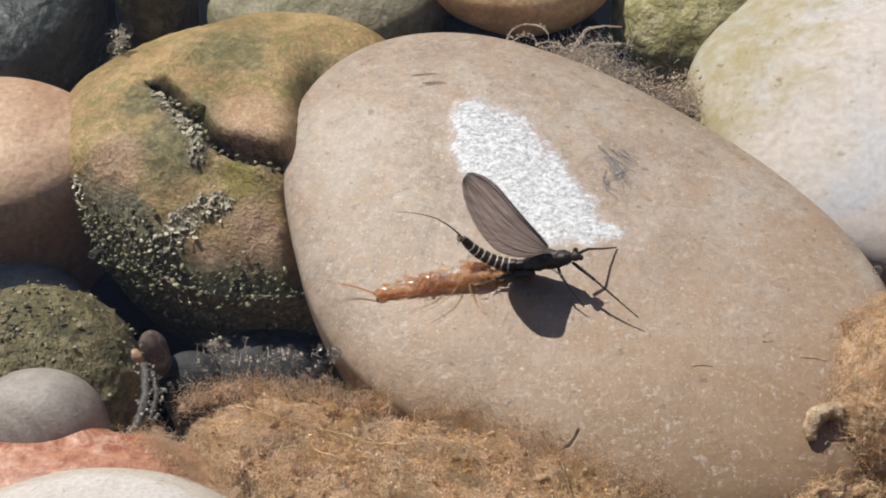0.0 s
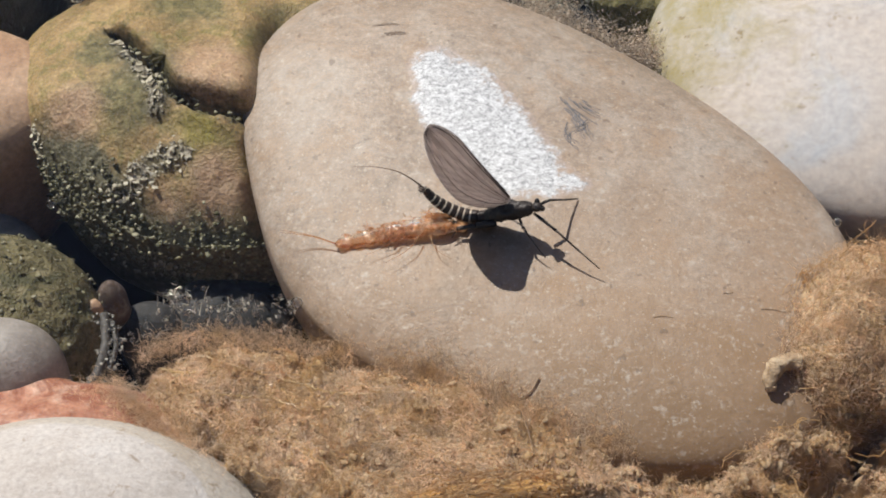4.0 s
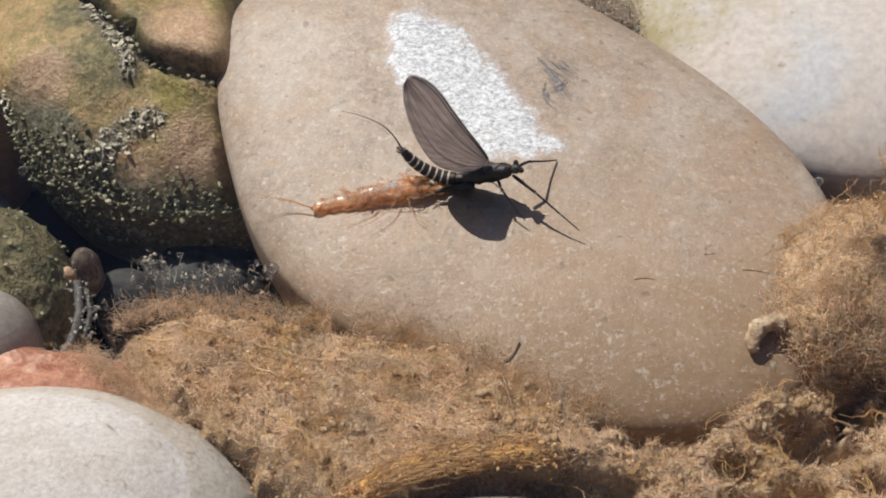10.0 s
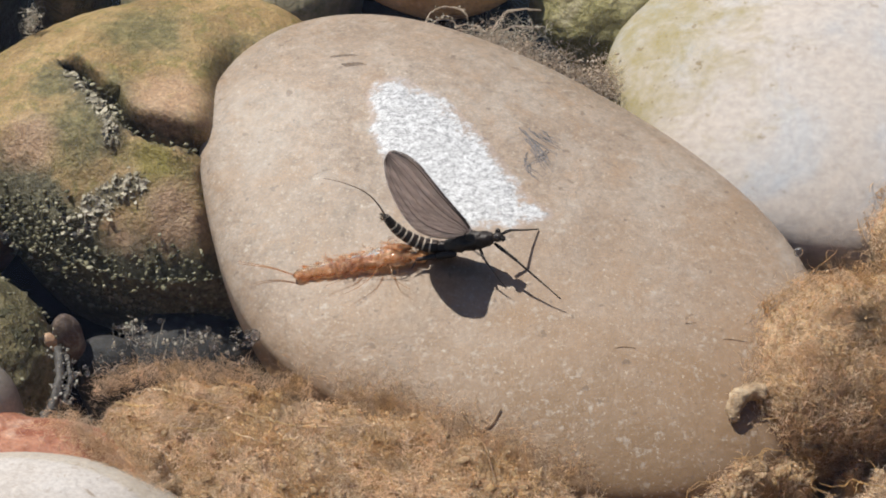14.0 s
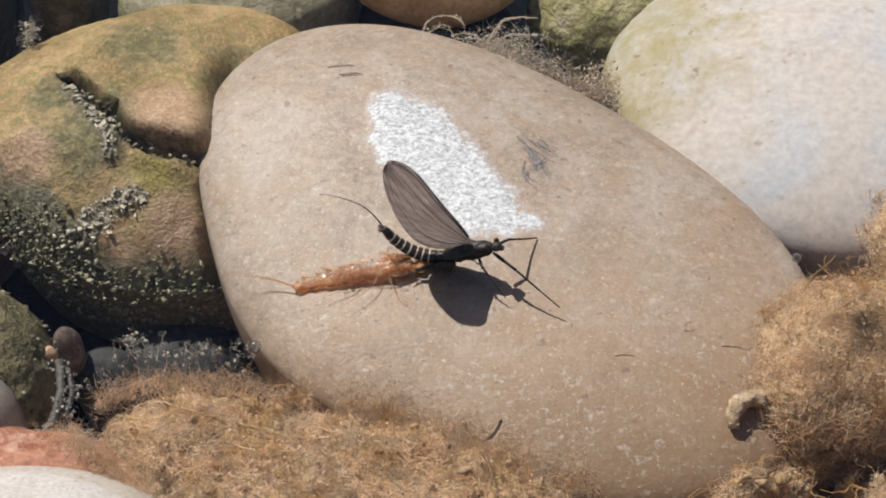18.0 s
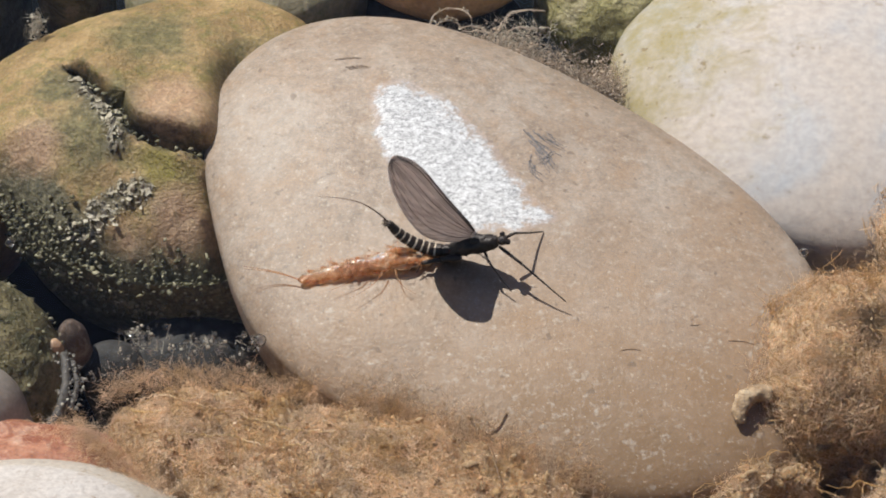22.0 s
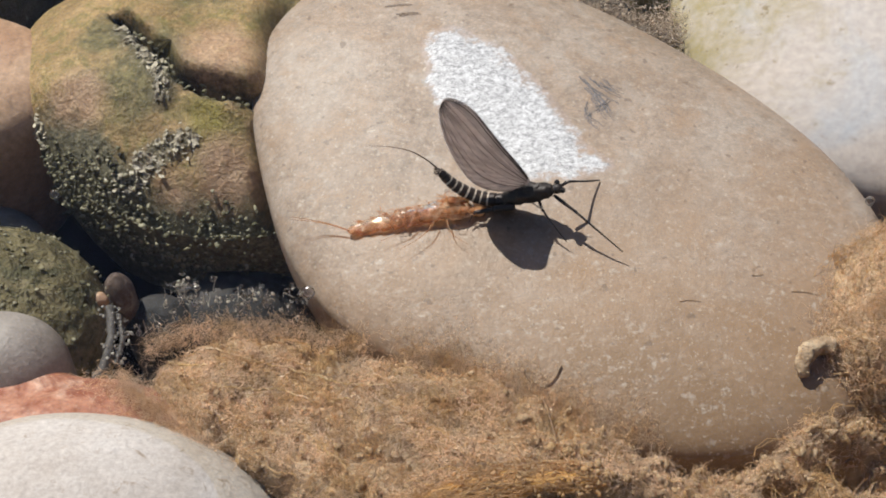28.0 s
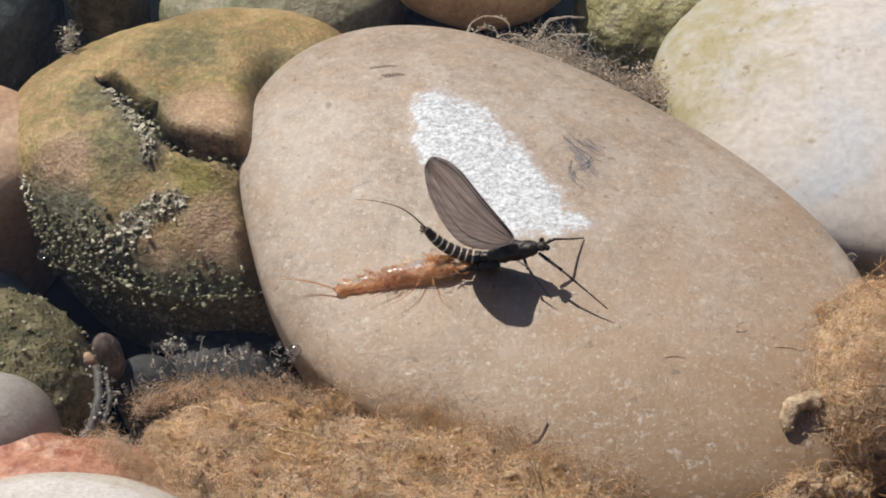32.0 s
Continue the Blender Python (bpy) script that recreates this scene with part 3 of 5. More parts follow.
def strands(roots, ways, lengths, thick, curl, seg=5, sides=3, seed=1, sag=0.0):
    """Many thin curled threads in one mesh: points and faces."""
    rng = np.random.default_rng(seed)
    n = len(roots)
    ways = ways / (np.linalg.norm(ways, axis=1)[:, None] + 1e-9)
    axis = rng.normal(size=(n, 3))
    axis /= np.linalg.norm(axis, axis=1)[:, None]
    bend = rng.normal(size=n) * curl
    pos, d, line = roots.copy(), ways.copy(), [roots.copy()]
    step = (lengths / seg)[:, None]
    for k in range(seg):
        d = d + np.cross(axis, d) * (bend / seg)[:, None] + rng.normal(size=(n, 3)) * 0.18 * curl / seg
        d[:, 2] -= sag / seg
        d /= np.linalg.norm(d, axis=1)[:, None]
        pos = pos + d * step
        line.append(pos.copy())
    line = np.stack(line, 1)
    side = np.cross(d, rng.normal(size=(n, 3)))
    side /= np.linalg.norm(side, axis=1)[:, None] + 1e-9
    up = np.cross(d, side)
    a = np.linspace(0, 2 * math.pi, sides, endpoint=False)
    ring = np.cos(a)[None, :, None] * side[:, None] + np.sin(a)[None, :, None] * up[:, None]
    taper = np.linspace(1, 0.45, seg + 1)
    pts = line[:, :, None] + ring[:, None] * (thick[:, None] * taper[None])[:, :, None, None]
    base = grid_faces(seg + 1, sides, True)
    faces = (base[None] + (np.arange(n) * (seg + 1) * sides)[:, None, None]).reshape(-1, 4)
    return pts.reshape(-1, 3), faces


def lumps(places, sizes, seed=1, flat=0.7, jag=0.22):
    """Many small angular grains in one mesh."""
    rng = np.random.default_rng(seed)
    bm = bmesh.new()
    bmesh.ops.create_icosphere(bm, subdivisions=1, radius=1.0)
    v0 = np.array([v.co[:] for v in bm.verts])
    f0 = np.array([[v.index for v in f.verts] for f in bm.faces])
    bm.free()
    n = len(places)
    jit = v0[None] * (1 + rng.normal(size=(n, len(v0), 1)) * jag) * sizes[:, None, None] * np.array([1, 1, flat]) * rng.uniform(0.55, 1.5, (n, 1, 3))
    pts = (jit + places[:, None]).reshape(-1, 3)
    return pts, (f0[None] + (np.arange(n) * len(v0))[:, None, None]).reshape(-1, 3)


def bubbles(places, sizes):
    bm = bmesh.new()
    bmesh.ops.create_icosphere(bm, subdivisions=2, radius=1.0)
    v0 = np.array([v.co[:] for v in bm.verts])
    f0 = np.array([[v.index for v in f.verts] for f in bm.faces])
    bm.free()
    n = len(places)
    pts = (v0[None] * sizes[:, None, None] + places[:, None]).reshape(-1, 3)
    return pts, (f0[None] + (np.arange(n) * len(v0))[:, None, None]).reshape(-1, 3)


def near_line(p, line):
    """Distance in plan of points p to a polyline."""
    p, line = np.asarray(p, float)[:, :2], np.asarray(line, float)[:, :2]
    best = np.full(len(p), 1e9)
    for a, b in zip(line[:-1], line[1:]):
        t = np.clip(((p - a) @ (b - a)) / ((b - a) @ (b - a)), 0, 1)
        best = np.minimum(best, np.linalg.norm(p - a - t[:, None] * (b - a), axis=1))
    return best


# ---- river bed and water ----
def bed():
    far = 60000.0
    n = 90
    s = np.linspace(-1, 1, n)
    u = np.sign(s) * (np.abs(s) * 160 + np.abs(s) ** 24 * far)
    x, y = np.meshgrid(u, u)
    z = np.array([[BED + 1.5 * noise.noise(Vector((a / 18, b / 18, 0))) if max(abs(a), abs(b)) < 300 else BED for a in u] for b in u])
    ob = link_mesh("ground", np.stack([x, y, z], -1).reshape(-1, 3), grid_faces(n, n, False), BED_SHADE)
    tagged(ob, "river bed under shallow water, coloured near black for the shade between the stones", "ground", kind="structure")
    v = [(-far, -far, 0), (far, -far, 0), (far, far, 0), (-far, far, 0)]
    ob = link_mesh("water", v, [[0, 1, 2, 3]], WATER)
    tagged(ob, "clear shallow river water with a calm surface", "water", kind="structure")


# ---- the stones ----
MAIN_PLAN = [36.41, 2.03, -5.28, 0.16, -7.86, 0.17, -1.12, -1.38, -0.08]
MAIN_AT = (2.98, 13.39, -7.55)
MOSS_PLAN = [26.54, 4.21, 1.04, -1.34, -0.38, -1.73, 0.84, -0.62, -0.41]
MOSS_AT = (-41.25, 27.82, -11.87)
NOTCH = [(-49.6, 33.9), (-47.6, 32.2), (-45.2, 29.2), (-42.6, 25.9), (-40.2, 23.3), (-37.6, 21.7), (-34.4, 21.1), (-30.6, 20.7)]
RIM_CRUST = [(-48.0, 31.2), (-45.9, 28.0), (-43.5, 24.8), (-41.6, 22.2), (-42.2, 20.8)]
PATCH_CRUST = [(-39.0, 15.8), (-41.5, 14.9), (-43.7, 14.0), (-45.5, 12.1)]
EDGE_CRUST = [(-45.5, 12.1), (-49.6, 11.4), (-52.6, 10.4), (-55.6, 12.2), (-57.9, 16.1), (-59.4, 20.5)]


# the low crown that stands clear of the water: its line and its half width along it
RIDGE = [(-6.2, 25.0), (-3.4, 20.6), (-0.2, 14.6), (4.2, 8.4), (8.4, 6.0), (12.2, 5.5)]
RIDGE_WIDTH = [3.7, 5.8, 6.6, 5.3, 2.9, 0.9]


def crown_at(x, y):
    """How far a point of the plan lies inside the crown's outline, in millimetres."""
    p = np.stack([np.ravel(x), np.ravel(y)], -1)
    best, line = np.full(len(p), -1e9), np.array(RIDGE)
    for k in range(len(line) - 1):
        a, b = line[k], line[k + 1]
        t = np.clip(((p - a) @ (b - a)) / ((b - a) @ (b - a)), 0, 1)
        width = RIDGE_WIDTH[k] + (RIDGE_WIDTH[k + 1] - RIDGE_WIDTH[k]) * t
        best = np.maximum(best, width - np.linalg.norm(p - a - t[:, None] * (b - a), axis=1))
    return best.reshape(np.shape(x))


def main_top(x, y):
    """The upper face of the large pebble: it slopes off softly in front, with a low crown clear of the water."""
    x, y = np.asarray(x, float), np.asarray(y, float)
    u, v = x - MAIN_AT[0], y - MAIN_AT[1]
    q = np.clip(1 - (u * u + v * v) / radius(MAIN_PLAN, np.arctan2(v, u)) ** 2, 0, 1)
    plain = MAIN_AT[2] + 7.875 * np.sqrt(q) - 0.038 * u - 0.3
    inside = crown_at(x, y)
    near = np.where(inside > 0, 1.0, np.exp(-((inside / 5.5) ** 2)))
    rise = -0.3 + near * (0.03 + 0.24 * np.tanh(inside / 2.2) - plain)
    return MAIN_AT[2] + 7.875 * np.sqrt(q) - 0.038 * u + rise, rise, q


def main_shape(v):
    return float(main_top([v.x + MAIN_AT[0]], [v.y + MAIN_AT[1]])[1][0]) if v.z > 0 else -0.3


def moss_plan(th):
    front = np.exp(-((((th + math.pi / 2 + math.pi) % (2 * math.pi) - math.pi) / 0.95) ** 2))
    return radius(MOSS_PLAN, th) * (1 - 0.2 * front)


def moss_shape(v):
    """The cleft falls softly from the upper lobe and ends at a sharp rim on the lower one."""
    if v.z < 0:
        return 0.0
    x, y = v.x + MOSS_AT[0], v.y + MOSS_AT[1]
    d, side = 1e9, 0.0
    for p, q in zip(NOTCH[:-1], NOTCH[1:]):
        along = Vector(q) - Vector(p)
        off = Vector((x, y)) - Vector(p)
        off = off - along * max(0.0, min(1.0, off.dot(along) / along.dot(along)))
        if off.length < d:
            d, side = off.length, 1.0 if off.dot(Vector((-along.y, along.x))) > 0 else -1.0
    sink = 9.0 / (1 + math.exp(-(x + 29.0) / 0.8)) / (1 + math.exp((y - 37.0) / 1.5))
    rough = noise.fractal(Vector((x / 1.3, y / 1.3, 3.0)), 0.7, 2.0, 3)
    crust = max(math.exp(-((near_line([(x, y)], line)[0] / w) ** 2)) for line, w in ((RIM_CRUST, 0.9), (PATCH_CRUST, 1.7), (EDGE_CRUST, 1.9)))
    begin = max(0.0, min(1.0, (x + 50.2) / 2.5))
    deep = (8.0 + 3.0 * max(0.0, min(1.0, (x + 43) / 5))) * begin
    d = max(0.0, d + 0.25 * rough)
    if side > 0:
        up = -deep * math.exp(-((d / 0.6) ** 2)) + 2.2 * begin * (1 - math.exp(-((d / 1.15) ** 2))) * math.exp(-((d / 8.0) ** 2))
    else:
        up = -deep * math.exp(-((d / 0.42) ** 2)) + 0.6 * math.exp(-(((d - 1.6) / 1.5) ** 2))
    up += 0.5 * crust * (0.6 + rough) - sink * min(1, v.z / 3)
    up -= 0.27 * max(0.0, -v.y - 4) ** 1.25 * min(1, v.z / 3)
    return up


def stones():
    ob = stone("pebble", MAIN_AT, MAIN_PLAN, 7.875, TAN, "large smooth tan pebble, its pale crown painted with sun glint", 220, 130, (-0.038, 0.0), 0.12, 14.0, 3, 0.0, main_shape)
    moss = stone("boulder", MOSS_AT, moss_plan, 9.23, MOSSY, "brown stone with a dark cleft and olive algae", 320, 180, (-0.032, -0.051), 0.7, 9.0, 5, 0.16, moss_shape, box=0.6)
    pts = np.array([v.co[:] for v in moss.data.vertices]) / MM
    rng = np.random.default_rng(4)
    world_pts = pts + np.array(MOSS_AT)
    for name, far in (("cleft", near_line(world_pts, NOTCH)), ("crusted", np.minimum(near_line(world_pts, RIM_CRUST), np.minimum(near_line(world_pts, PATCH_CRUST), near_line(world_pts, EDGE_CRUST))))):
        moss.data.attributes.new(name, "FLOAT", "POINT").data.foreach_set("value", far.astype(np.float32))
    wrap = grid_faces(180, 320, True)
    outward = np.array([v.normal[:] for v in moss.data.vertices])
    for line, reach, share, big in ((RIM_CRUST, 0.85, 0.5, 0.26), (PATCH_CRUST, 1.6, 0.35, 0.26), (EDGE_CRUST, 1.6, 0.45, 0.28)):
        off = near_line(world_pts, line) + 0.8 * np.array([noise.fractal(Vector(c / 1.5), 0.8, 2.0, 3) for c in pts])
        off[near_line(world_pts, NOTCH) < 0.45] = 9.0
        gaps = np.array([noise.fractal(Vector(c / 0.9 + np.array([5.0, 0, 0])), 0.8, 2.0, 2) for c in pts])
        on = (off < reach) & (pts[:, 2] > 1) & (gaps > (-0.2 if line is not EDGE_CRUST else 0.05))
        plates = wrap[on[wrap].all(1)]
        used, index = np.unique(plates, return_inverse=True)
        shell = pts[used] + rng.normal(size=(len(used), 3)) * np.array([0.09, 0.09, 0.0]) + outward[used] * (0.05 + 0.32 * rng.random((len(used), 1)) ** 1.5)
        ob = link_mesh("crust", shell, index.reshape(-1, 4), CRUST_SHEET, moss, "beige lime crust in overlapping plates", smooth=False)
        ob.modifiers.new("thickness", "SOLIDIFY").thickness = 0.12 * MM
        flakes = pts[(rng.random(len(pts)) < share * np.exp(-((off / reach) ** 4))) & (pts[:, 2] > 1)]
        flakes = flakes + rng.normal(size=flakes.shape) * np.array([0.3, 0.3, 0.08])
        ob = link_mesh("crust", *lumps(flakes, 0.05 + big * rng.random(len(flakes)) ** 2.2, 5, 0.3, 0.5), CRUST, moss, "loose beige flakes of crust", smooth=False)
        tagged(ob, kind="stuff")
    # algae grains low in front; those along NOTCH stand for the cleft's shade
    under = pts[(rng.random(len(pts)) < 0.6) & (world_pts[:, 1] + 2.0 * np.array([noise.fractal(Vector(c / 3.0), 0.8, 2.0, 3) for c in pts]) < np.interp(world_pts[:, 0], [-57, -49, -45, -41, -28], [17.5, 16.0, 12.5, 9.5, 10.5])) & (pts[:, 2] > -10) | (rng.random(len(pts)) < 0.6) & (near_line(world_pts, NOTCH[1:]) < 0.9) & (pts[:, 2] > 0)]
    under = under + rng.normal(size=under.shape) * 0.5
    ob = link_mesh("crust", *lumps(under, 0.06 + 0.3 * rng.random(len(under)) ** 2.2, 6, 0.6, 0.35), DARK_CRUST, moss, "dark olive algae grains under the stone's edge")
    tagged(ob, kind="stuff")
    s = stone
    s("stone", (-74.0, 28.5, -11.0), oval(18.5, 13.2), 6.5, PINK, "smooth peach-coloured stone under water", 110, 70, seed=7, box=0.55)
    s("stone", (-79.5, 55.5, -10.5), oval(23.0, 15.5, 56), 6.0, SLATE, "dark grey-green stone with pale specks", 130, 80, seed=8, rough=0.35, box=0.5)
    s("stone", (-55.0, 67.0, -8.5), oval(6.0, 9.0), 4.5, OLIVE, "small green algae-covered stone", seed=9, rough=0.3)
    s("stone", (-29.0, 62.0, -14.0), oval(17.5, 11.0, 8), 7.0, SAGE, "grey-olive stone with a thin algae film", seed=10, rough=0.25)
    s("stone", (-0.5, 64.5, -8.0), oval(14.5, 12.5), 5.0, OCHRE, "smooth ochre stone under water", seed=11, box=0.75, down=9.0)
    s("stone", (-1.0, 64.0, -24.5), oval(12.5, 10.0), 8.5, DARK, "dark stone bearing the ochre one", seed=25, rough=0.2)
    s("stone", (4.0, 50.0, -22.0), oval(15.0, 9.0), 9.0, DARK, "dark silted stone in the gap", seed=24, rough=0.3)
    s("stone", (25.0, 60.0, -15.0), oval(12.5, 12.5), 9.5, FURRED, "yellow-green stone furred with algae", seed=12, rough=0.45)
    s("stone", (54.5, 37.6, -12.0), oval(32.2, 29.5, -10), 10.5, WHITE, "big whitish stone with yellow-green algae stains", 120, 70, seed=13, lump=0.8, lump_size=16)
    s("stone", (-57.0, -17.5, -9.0), oval(8.2, 7.0), 8.0, GREY, "small rounded grey pebble", seed=14, lump=0.3)
    green = s("stone", (-61.5, -6.0, -15.3), oval(14.0, 13.3), 10.5, OLIVE, "green algae-covered stone in the water", 130, 80, seed=15, rough=0.3)
    pts = np.array([v.co[:] for v in green.data.vertices]) / MM
    pts = pts[pts[:, 2] > -4]
    pts = pts[rng.integers(0, len(pts), 1700)] + rng.normal(size=(1700, 3)) * 0.3
    tagged(link_mesh("algae_tuft", *lumps(pts, 0.05 + 0.26 * rng.random(1700) ** 3, 7, 0.7, 0.35), DARK_CRUST, green, "pale and dark algae grains"), kind="stuff")
    s("stone", (-69.0, 13.0, -26.0), oval(10.0, 7.5), 8.0, GREY, "smooth grey stone in shade", seed=16)
    s("stone", (-50.5, -28.2, -10.0), oval(22.0, 11.0, -10), 7.5, RED, "reddish stone with pale veins", 110, 60, seed=17, lump=1.2, lump_size=7)
    s("stone", (-46.5, -43.9, -11.6), oval(25.8, 20.1, 0), 16.4, PALE, "pale limestone pebble standing out of the water", 110, 70, seed=18, lump=0.3)
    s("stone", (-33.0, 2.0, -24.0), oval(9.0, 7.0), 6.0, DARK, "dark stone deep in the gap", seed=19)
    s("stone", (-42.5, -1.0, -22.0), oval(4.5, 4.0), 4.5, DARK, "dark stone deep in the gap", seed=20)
    s("stone", (-46.9, -0.4, -17.0), oval(2.0, 2.3, 25), 4.6, TIPPED, "small pointed brown pebble with a pale tip", 40, 28, seed=21, lump=0.4, lump_size=3, down=7.0, box=1.5)
    s("stone", (-48.3, -4.0, -12.5), oval(0.95, 0.9), 0.9, PINK, "tiny peach-coloured pebble on the bed", 28, 18, seed=22, lump_size=2, down=2.6)
    s("stone", (3.5, -52.4, -9.5), oval(20.0, 13.5), 7.6, BEIGE, "pale beige stone under the edge of the weed", seed=23, box=0.35)


# ---- weed ----
EDGE = [(-50, -24), (-41, -15.5), (-36, -13.0), (-31, -12.2), (-26.6, -12.6), (-21, -13.6), (-15, -15.2), (-9.5, -16.6), (-1.5, -19.0), (6, -22.6), (13.4, -26.2), (20, -28.4), (26, -27.8), (30, -24.6), (33.0, -22.0), (52, -22)]
FRONT = [(-50, -70), (-30, -64), (-16, -47), (-8, -45), (2, -42.5), (18, -41.5), (26, -50), (34, -70), (52, -75)]


# hollows in the felt: x, y, half width, half depth, how deep
HOLLOWS = [(11.4, -38.6, 6.2, 1.3, 12), (29.8, -36.0, 2.2, 1.6, 15), (31.0, -41.0, 2.4, 1.2, 10), (-24.0, -27.6, 1.5, 0.6, 2.2), (-13.4, -30.9, 1.3, 0.6, 1.6), (-19.6, -26.2, 2.6, 0.7, 1.0), (-22.4, -40.2, 1.6, 0.9, 8), (24.5, -30.4, 2.4, 0.7, 3), (39.5, -31.8, 4.6, 3.0, 15), (45.5, -27.0, 3.2, 2.6, 15), (36.8, -39.6, 2.2, 1.3, 11), (45.0, -38.0, 2.0, 1.2, 9)]


def mat_height(x, y, fine=True):
    """The felt's upper face: smooth, fading out thinly where it lies on the pebble, with a few hollows."""
    ragged = np.array([noise.fractal(Vector((a / 4.5, b / 3.4, 9.0)), 0.7, 2.0, 4) for a, b in zip(x, y)])
    inside = np.interp(x, *zip(*EDGE)) - y + 2.0 * ragged
    front = y - np.interp(x, *zip(*FRONT)) + 0.8 * ragged
    rise = 1 / (1 + np.exp(-(inside - 0.8) / (1.1 + 0.7 * np.clip((x - 10) / 6, 0, 1)))) / (1 + np.exp(-(front - 1.0) / (0.6 + 0.7 * np.clip((6 - x) / 6, 0, 1))))
    z = np.array([noise.fractal(Vector((a / 7.5, b / 5.5, 0.3)), 0.9, 2.0, 3) for a, b in zip(x, y)])
    frilly = np.clip((x - 8) / 12, 0, 1) * np.clip((-27 - y) / 5, 0, 1)
    top = -2.1 + (0.8 + 0.5 * frilly) * z - 2.2 * frilly - 0.36 * np.maximum(0, -31 - x + 1.5 * ragged)
    top = top - 2.4 * np.exp(-np.maximum(inside, 0) / 3.5) * np.clip((-10 - x) / 6, 0, 1)
    for hx, hy, hw, hd, far in HOLLOWS:
        top = top - far * np.exp(-((((x - hx) / hw) ** 2 + ((y - hy) / hd) ** 2 + 0.7 * ragged)))
    if fine:
        top = top + (0.16 + 0.3 * frilly) * np.array([noise.fractal(Vector((a / 1.5, b / 1.2, 2.0)), 0.7, 2.1, 4) for a, b in zip(x, y)])
    stone_top, _, q = main_top(x, y)
    over = stone_top - 0.25 + 0.8 * (1 - np.exp(-np.maximum(inside, 0) / 3.5)) + 0.12 * z
    on = np.clip(q * 4, 0, 1) * np.clip(inside * 0.6, 0, 1) * np.clip((22 - x) / 8, 0, 1)
    top = top + np.maximum(over - top, 0) * on
    ends = np.clip((x + 48) / 6, 0, 1) * np.clip((62 - x) / 6, 0, 1)
    ends = ends / (1 + np.exp(-(x + 42.5 - 1.15 * np.maximum(0, -22.0 - y) + 2.0 * ragged) / 0.8))
    rise = rise + (1 - rise) * on
    return BED - 1 + (np.minimum(top, -0.3) - BED + 1) * rise * ends, inside


def thread_mesh(line, thick, sides=3):
    """Points and faces of many threads; line holds n paths of k points each."""
    n, k, _ = line.shape
    tang = np.gradient(line, axis=1)
    tang /= np.linalg.norm(tang, axis=2)[..., None] + 1e-9
    side = np.cross(tang, np.array([0.13, 0.21, 0.97]))
    side /= np.linalg.norm(side, axis=2)[..., None] + 1e-9
    up = np.cross(side, tang)
    a = np.linspace(0, 2 * math.pi, sides, endpoint=False)
    ring = np.cos(a)[None, None, :, None] * side[:, :, None] + np.sin(a)[None, None, :, None] * up[:, :, None]
    pts = line[:, :, None] + ring * thick[:, None, None, None]
    base = grid_faces(k, sides, True)
    return pts.reshape(-1, 3), (base[None] + (np.arange(n) * k * sides)[:, None, None]).reshape(-1, 4)


def wander(starts, steps, pace, wild, rng):
    """Curly walks in plan that follow a common drift, like combed wool: n paths of steps points."""
    n = len(starts)
    at, turn, line = starts.copy(), rng.normal(size=n) * 0.8, []
    for _ in range(steps):
        turn = 0.8 * turn + rng.normal(size=n) * wild
        drift = np.array([3.4 * noise.noise(Vector((a / 6.0, b / 6.0, 7.0))) + 2.2 * noise.noise(Vector((a / 2.2, b / 2.2, 3.0))) for a, b in at]) - 0.4
        at = at + np.stack([np.cos(drift + turn), np.sin(drift + turn)], -1) * pace[:, None]
        line.append(at)
    return np.stack(line, 1)


def flocs(name, parent, places, rng, low, high, mat, label):
    p, f = lumps(places, low + (high - low) * rng.random(len(places)) ** 2.5, int(rng.integers(1, 99)), 0.75)
    tagged(link_mesh(name, p, f, mat, parent, label), kind="stuff")


